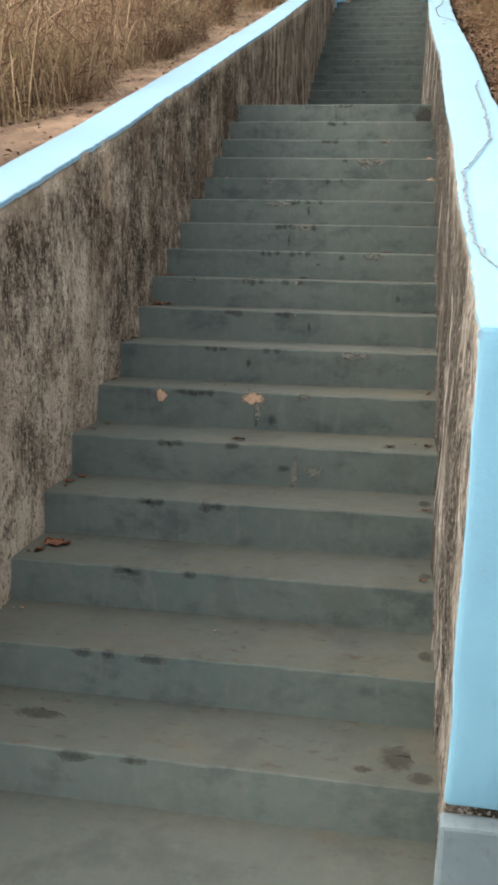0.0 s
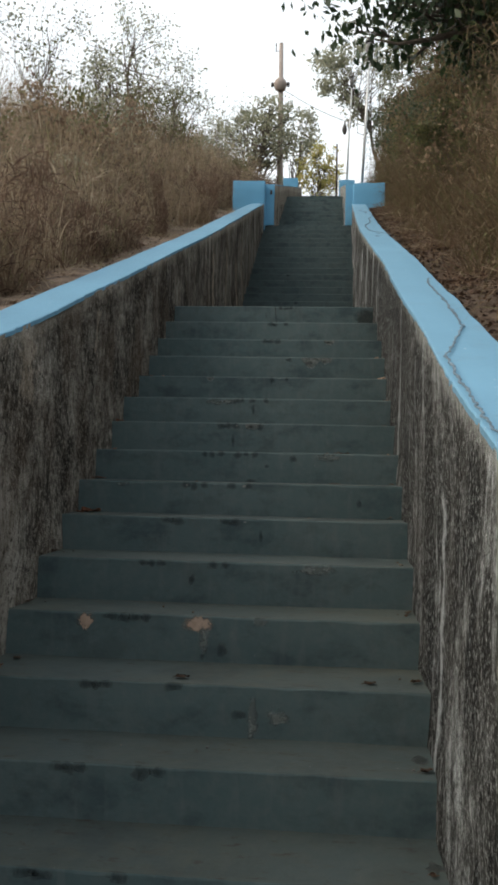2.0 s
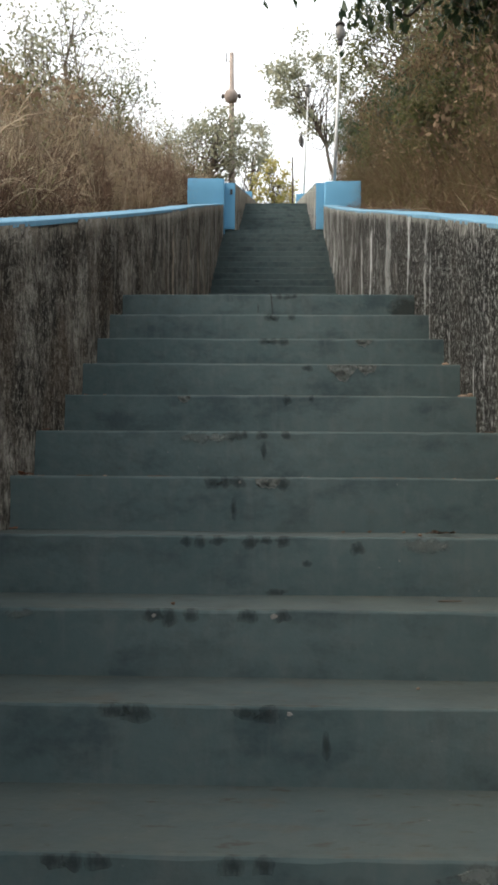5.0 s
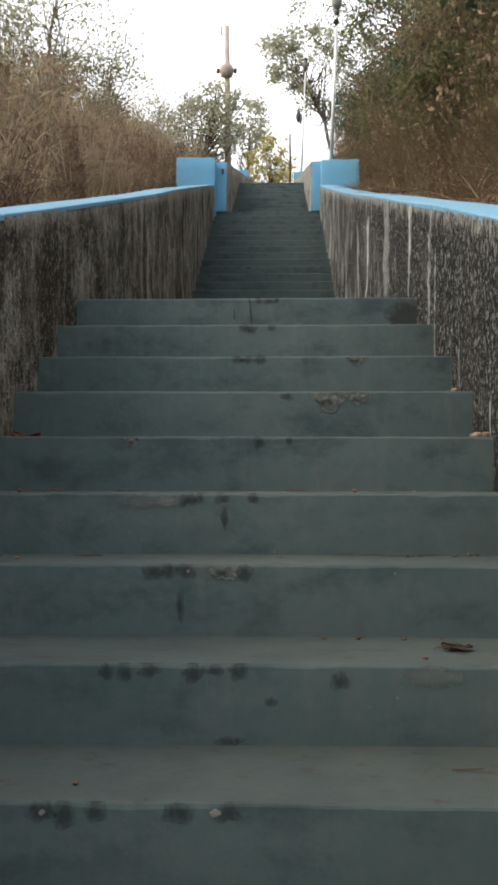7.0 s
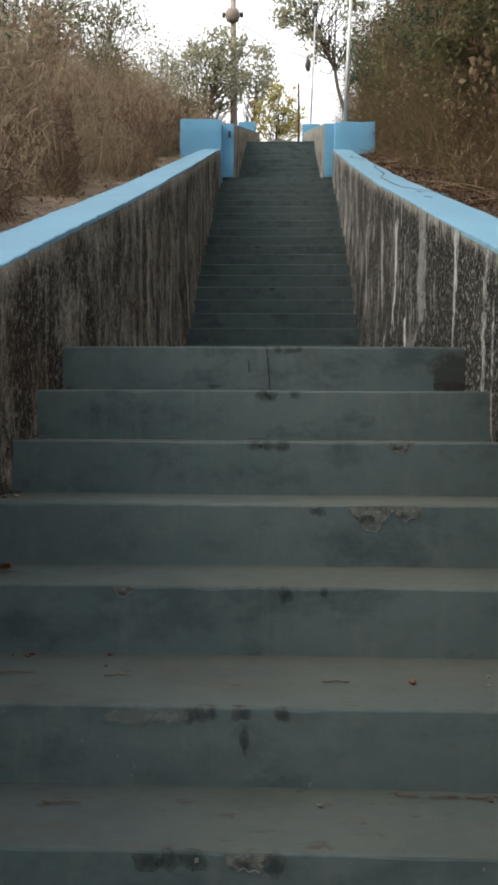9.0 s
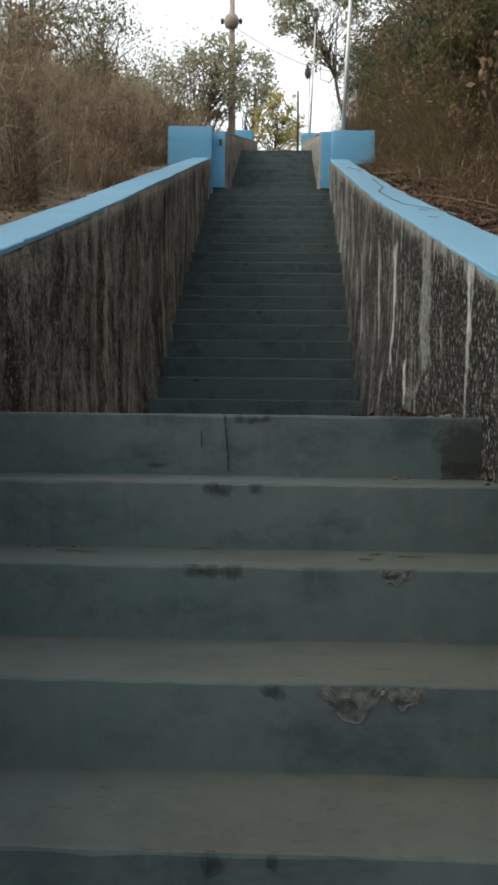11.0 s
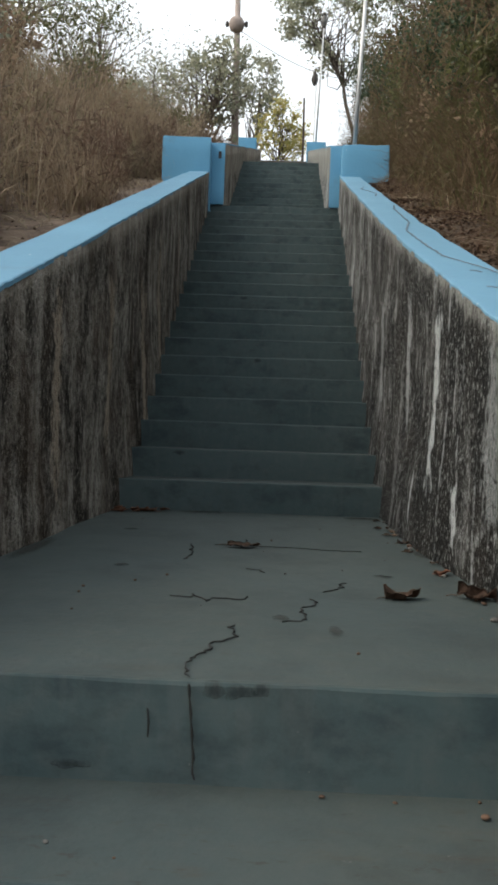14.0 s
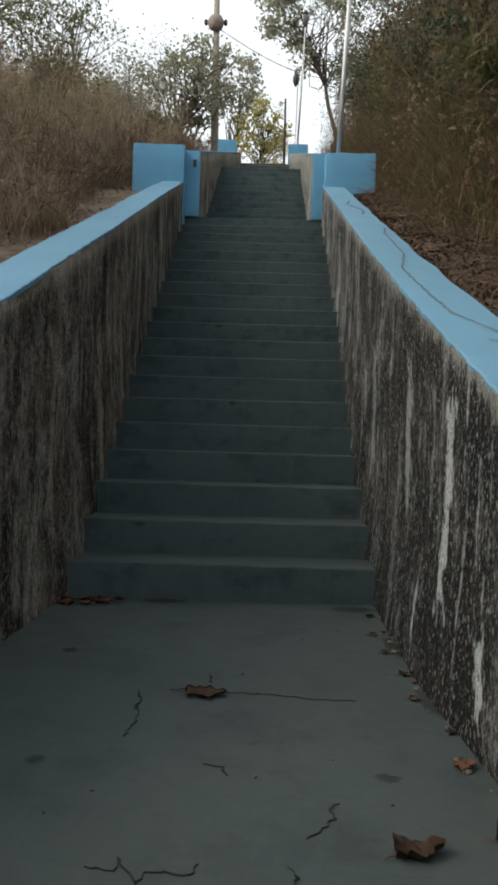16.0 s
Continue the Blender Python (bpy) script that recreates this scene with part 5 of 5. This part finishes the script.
# ---- fallen leaves, twigs and grit on the steps ----
def fallen_leaf(x, y, z, size, turn, mat, label, curl=0.35):
    """A curled dead leaf with a stalk, lying where it fell."""
    p = thing("fallen_leaf", label, "leaf", "fallen leaves", "", (x, y, z))
    bm = bmesh.new()
    nu, nv = 13, 9
    rows = []
    for i in range(nu):
        t = i / (nu - 1)
        half = 0.36 * size * math.sin(math.pi * min(1, 0.06 + 0.94 * t)) ** 0.7 * (1 + 1.1 * wob((t * 6, turn, 0), 1.0, 1.0))
        row = []
        for j in range(nv):
            s = 2 * j / (nv - 1) - 1
            u, v = size * (t - 0.5), half * s
            h = 0.006 + curl * size * (0.42 * max(0.0, s * math.cos(3.0 * t + turn)) ** 1.4 + 0.15 * s * s + 0.5 * (t - 0.5) ** 2) + (0.04 + 0.25 * curl) * size * wob((t * 5, s * 2.5, turn), 1.0, 1.0)
            row.append(bm.verts.new((x + u * math.cos(turn) - v * math.sin(turn), y + u * math.sin(turn) + v * math.cos(turn), z + max(0.002, h))))
        rows.append(row)
    for r0, r1 in zip(rows, rows[1:]):
        for j in range(nv - 1):
            bm.faces.new((r0[j], r0[j + 1], r1[j + 1], r1[j]))
    bmesh.ops.solidify(bm, geom=bm.faces[:], thickness=0.0012)
    part("blade", bm, mat, p, "", True)
    bm = bmesh.new()
    a = Vector((x - 0.5 * size * math.cos(turn), y - 0.5 * size * math.sin(turn), z + 0.006))
    b = a - Vector((0.3 * size * math.cos(turn + 0.3), 0.3 * size * math.sin(turn + 0.3), 0.002))
    tube(bm, [a, a.lerp(b, 0.5) + Vector((0, 0, 0.003)), b], [0.0018, 0.0015, 0.001], 5)
    part("stalk", bm, mat, p)
    return p


def twig(x, y, z, length, turn, label="thin dry twig lying on a step"):
    p = thing("twig", label, "twig", "fallen twigs", "", (x, y, z))
    bm = bmesh.new()
    pts = [(x + length * (t - 0.5) * math.cos(turn) + wob((t * 3, x * 9, 0), 1.0, 0.02), y + length * (t - 0.5) * math.sin(turn) + wob((t * 3, y * 9, 5), 1.0, 0.012), z + 0.004) for t in np.linspace(0, 1, 7)]
    tube(bm, pts, [0.0016, 0.0021, 0.0023, 0.0023, 0.002, 0.0016, 0.001], 6)
    part("stem", bm, M_WOOD, p)
    return p


def pebble(x, y, z, size, mat, seed):
    bm = bmesh.new()
    bmesh.ops.create_icosphere(bm, subdivisions=2, radius=size)
    for v in bm.verts:
        v.co *= 1 + 0.5 * noise.noise(v.co / size * 0.9 + Vector((seed, 0, 0)))
        v.co.z *= 0.6
        v.co += Vector((x, y, z + size * 0.5))
    return tagged(part("pebble", bm, mat, None, "", True), "small crumb of stone lying on the concrete", "stone", "crumbs of stone")


M_TAN = plain("tan_mortar", (0.12, 0.085, 0.06), (0.20, 0.15, 0.11), 30.0, 0.95)
M_DEAD = plain("dead_leaf_brown", (0.042, 0.026, 0.018), (0.10, 0.062, 0.041), 20.0)
M_DEAD_RED = plain("dead_leaf_red", (0.12, 0.05, 0.03), (0.22, 0.11, 0.07), 20.0)
fallen_leaf(-0.085, 8.86, 2.782, 0.11, 0.35, M_DEAD, "large curled dark brown dead leaf on the landing", 0.48)
fallen_leaf(0.13, 8.90, 2.782, 0.11, -0.4, M_DEAD, "curled dark dead leaf beside the wall", 0.5)
fallen_leaf(0.11, 9.34, 2.782, 0.07, 1.2, M_DEAD_RED, "small reddish dead leaf beside the wall", 0.4)
fallen_leaf(-0.57, 9.89, 2.786, 0.13, 0.05, M_DEAD, "flat dark dead leaf on a crack in the landing", 0.12)
fallen_leaf(-0.055, low_y(7) + 0.17, low_z(7), 0.07, 0.05, M_DEAD, "dark twisted dead leaf on a tread", 0.16)
fallen_leaf(0.03, low_y(12) + 0.10, low_z(12), 0.045, 0.3, M_DEAD, "small dark leaf on a tread", 0.25)
fallen_leaf(-1.32, low_y(4) + 0.2, low_z(4), 0.10, 0.2, M_DEAD_RED, "reddish dead leaf beside the wall", 0.3)
fallen_leaf(-1.33, low_y(9) + 0.22, low_z(9), 0.10, 0.1, M_DEAD_RED, "reddish dead leaf beside the wall", 0.3)
fallen_leaf(-1.30, low_y(14) + 0.2, low_z(14), 0.11, 0.1, M_DEAD_RED, "reddish dead leaf beside the wall", 0.2)
fallen_leaf(-0.65, low_y(12) + 0.08, low_z(12), 0.05, 0.1, M_LITTER, "small yellow leaf on a tread", 0.2)
for x in (-1.36, -1.29, -1.22, -1.33, -1.15, -1.25, -1.38, -1.31, -1.08, -1.19):
    fallen_leaf(x, 11.25 + 0.18 * flaw.random(), 2.782, flaw.uniform(0.05, 0.09), flaw.uniform(0, 6), M_DEAD_RED, "reddish dead leaf in the corner of the landing", 0.35)
for x, y in ((0.09, 11.2), (0.06, 10.8), (0.07, 10.5), (0.10, 10.2), (0.08, 9.9), (0.13, 9.6)):
    fallen_leaf(x, y, 2.782, flaw.uniform(0.035, 0.06), flaw.uniform(0, 6), M_DEAD_RED if flaw.random() < 0.6 else M_DEAD, "small dead leaf beside the wall", 0.35)
for k in range(1, 15):
    for _ in range(flaw.choice((1, 2, 2, 3))):
        fallen_leaf(flaw.uniform(-1.40, -1.34), low_y(k) + flaw.uniform(0.06, 0.3), low_z(k) + 0.001, flaw.uniform(0.025, 0.05), flaw.uniform(0, 6), M_DEAD_RED if flaw.random() < 0.7 else M_DEAD, "crumbled reddish leaf at the foot of the wall", 0.3)
    if flaw.random() < 0.7:
        fallen_leaf(flaw.uniform(0.17, 0.21), low_y(k) + flaw.uniform(0.06, 0.3), low_z(k) + 0.001, flaw.uniform(0.025, 0.045), flaw.uniform(0, 6), M_DEAD, "crumbled brown leaf at the foot of the wall", 0.3)
for i, (k, x, dy) in enumerate(((3, 0.205, 0.09), (3, 0.185, 0.05), (4, 0.20, 0.12), (4, 0.185, 0.07), (4, 0.215, 0.04))):
    pebble(x, low_y(k) + dy, low_z(k), 0.011 + 0.004 * (i % 3), M_TAN, i * 4.1)
for k, x, l, t in ((2, -0.20, 0.035, -0.3), (2, -0.165, 0.04, 0.35), (2, -0.085, 0.06, 0.0), (2, -0.95, 0.07, -0.1), (2, -0.9, 0.05, 0.1), (5, -1.15, 0.14, 0.05), (5, -0.9, 0.06, 0.0), (6, -0.95, 0.08, 0.0), (6, -1.2, 0.06, 0.0), (5, -0.4, 0.05, 0.05), (8, -0.1, 0.06, 0.0), (4, -1.3, 0.12, 0.2)):
    twig(x, low_y(k) + flaw.uniform(0.08, 0.22), low_z(k) + 0.001, l, t)
for i in range(34):
    pebble(0.10 + 0.04 * flaw.random(), flaw.uniform(8.1, 11.2), 2.782, flaw.uniform(0.004, 0.012), (M_GRIT, M_DEAD, M_TAN)[i % 3], i * 1.9)
for i in range(26):
    pebble(flaw.uniform(-1.2, 0.1), flaw.uniform(8.1, 11.2), 2.782, flaw.uniform(0.002, 0.005), (M_GRIT, M_DEAD)[i % 2], i * 2.9)
for i in range(70):
    k = flaw.randrange(0, 16)
    side = flaw.random()
    x = flaw.uniform(-1.3, 0.15) if side < 0.45 else (flaw.uniform(0.15, 0.2) if side < 0.7 else flaw.uniform(-1.39, -1.32))
    pebble(x, low_y(k) + flaw.uniform(0.05, 0.30), low_z(k), flaw.uniform(0.002, 0.009), (M_GRIT, M_DEAD, M_DEAD, M_TAN)[i % 4], i * 0.9)
for i in range(30):
    k = (5, 6, 6, 2, 1, 7)[i % 6]
    pebble(flaw.uniform(-0.35, 0.18) if i % 3 else flaw.uniform(-1.35, -0.9), low_y(k - 1) - flaw.uniform(0.012, 0.05), low_z(k), flaw.uniform(0.003, 0.007), M_DEAD, i * 1.7)
for k, x, l, t in ((6, -0.27, 0.05, 0.0), (6, -0.20, 0.06, 0.1), (6, -0.13, 0.05, -0.1), (6, -0.05, 0.04, 0.2), (2, -0.62, 0.05, 0.1), (1, -1.1, 0.05, 0.0)):
    twig(x, low_y(k - 1) - 0.035, low_z(k) + 0.001, l, t, "dark twig swept against a riser")
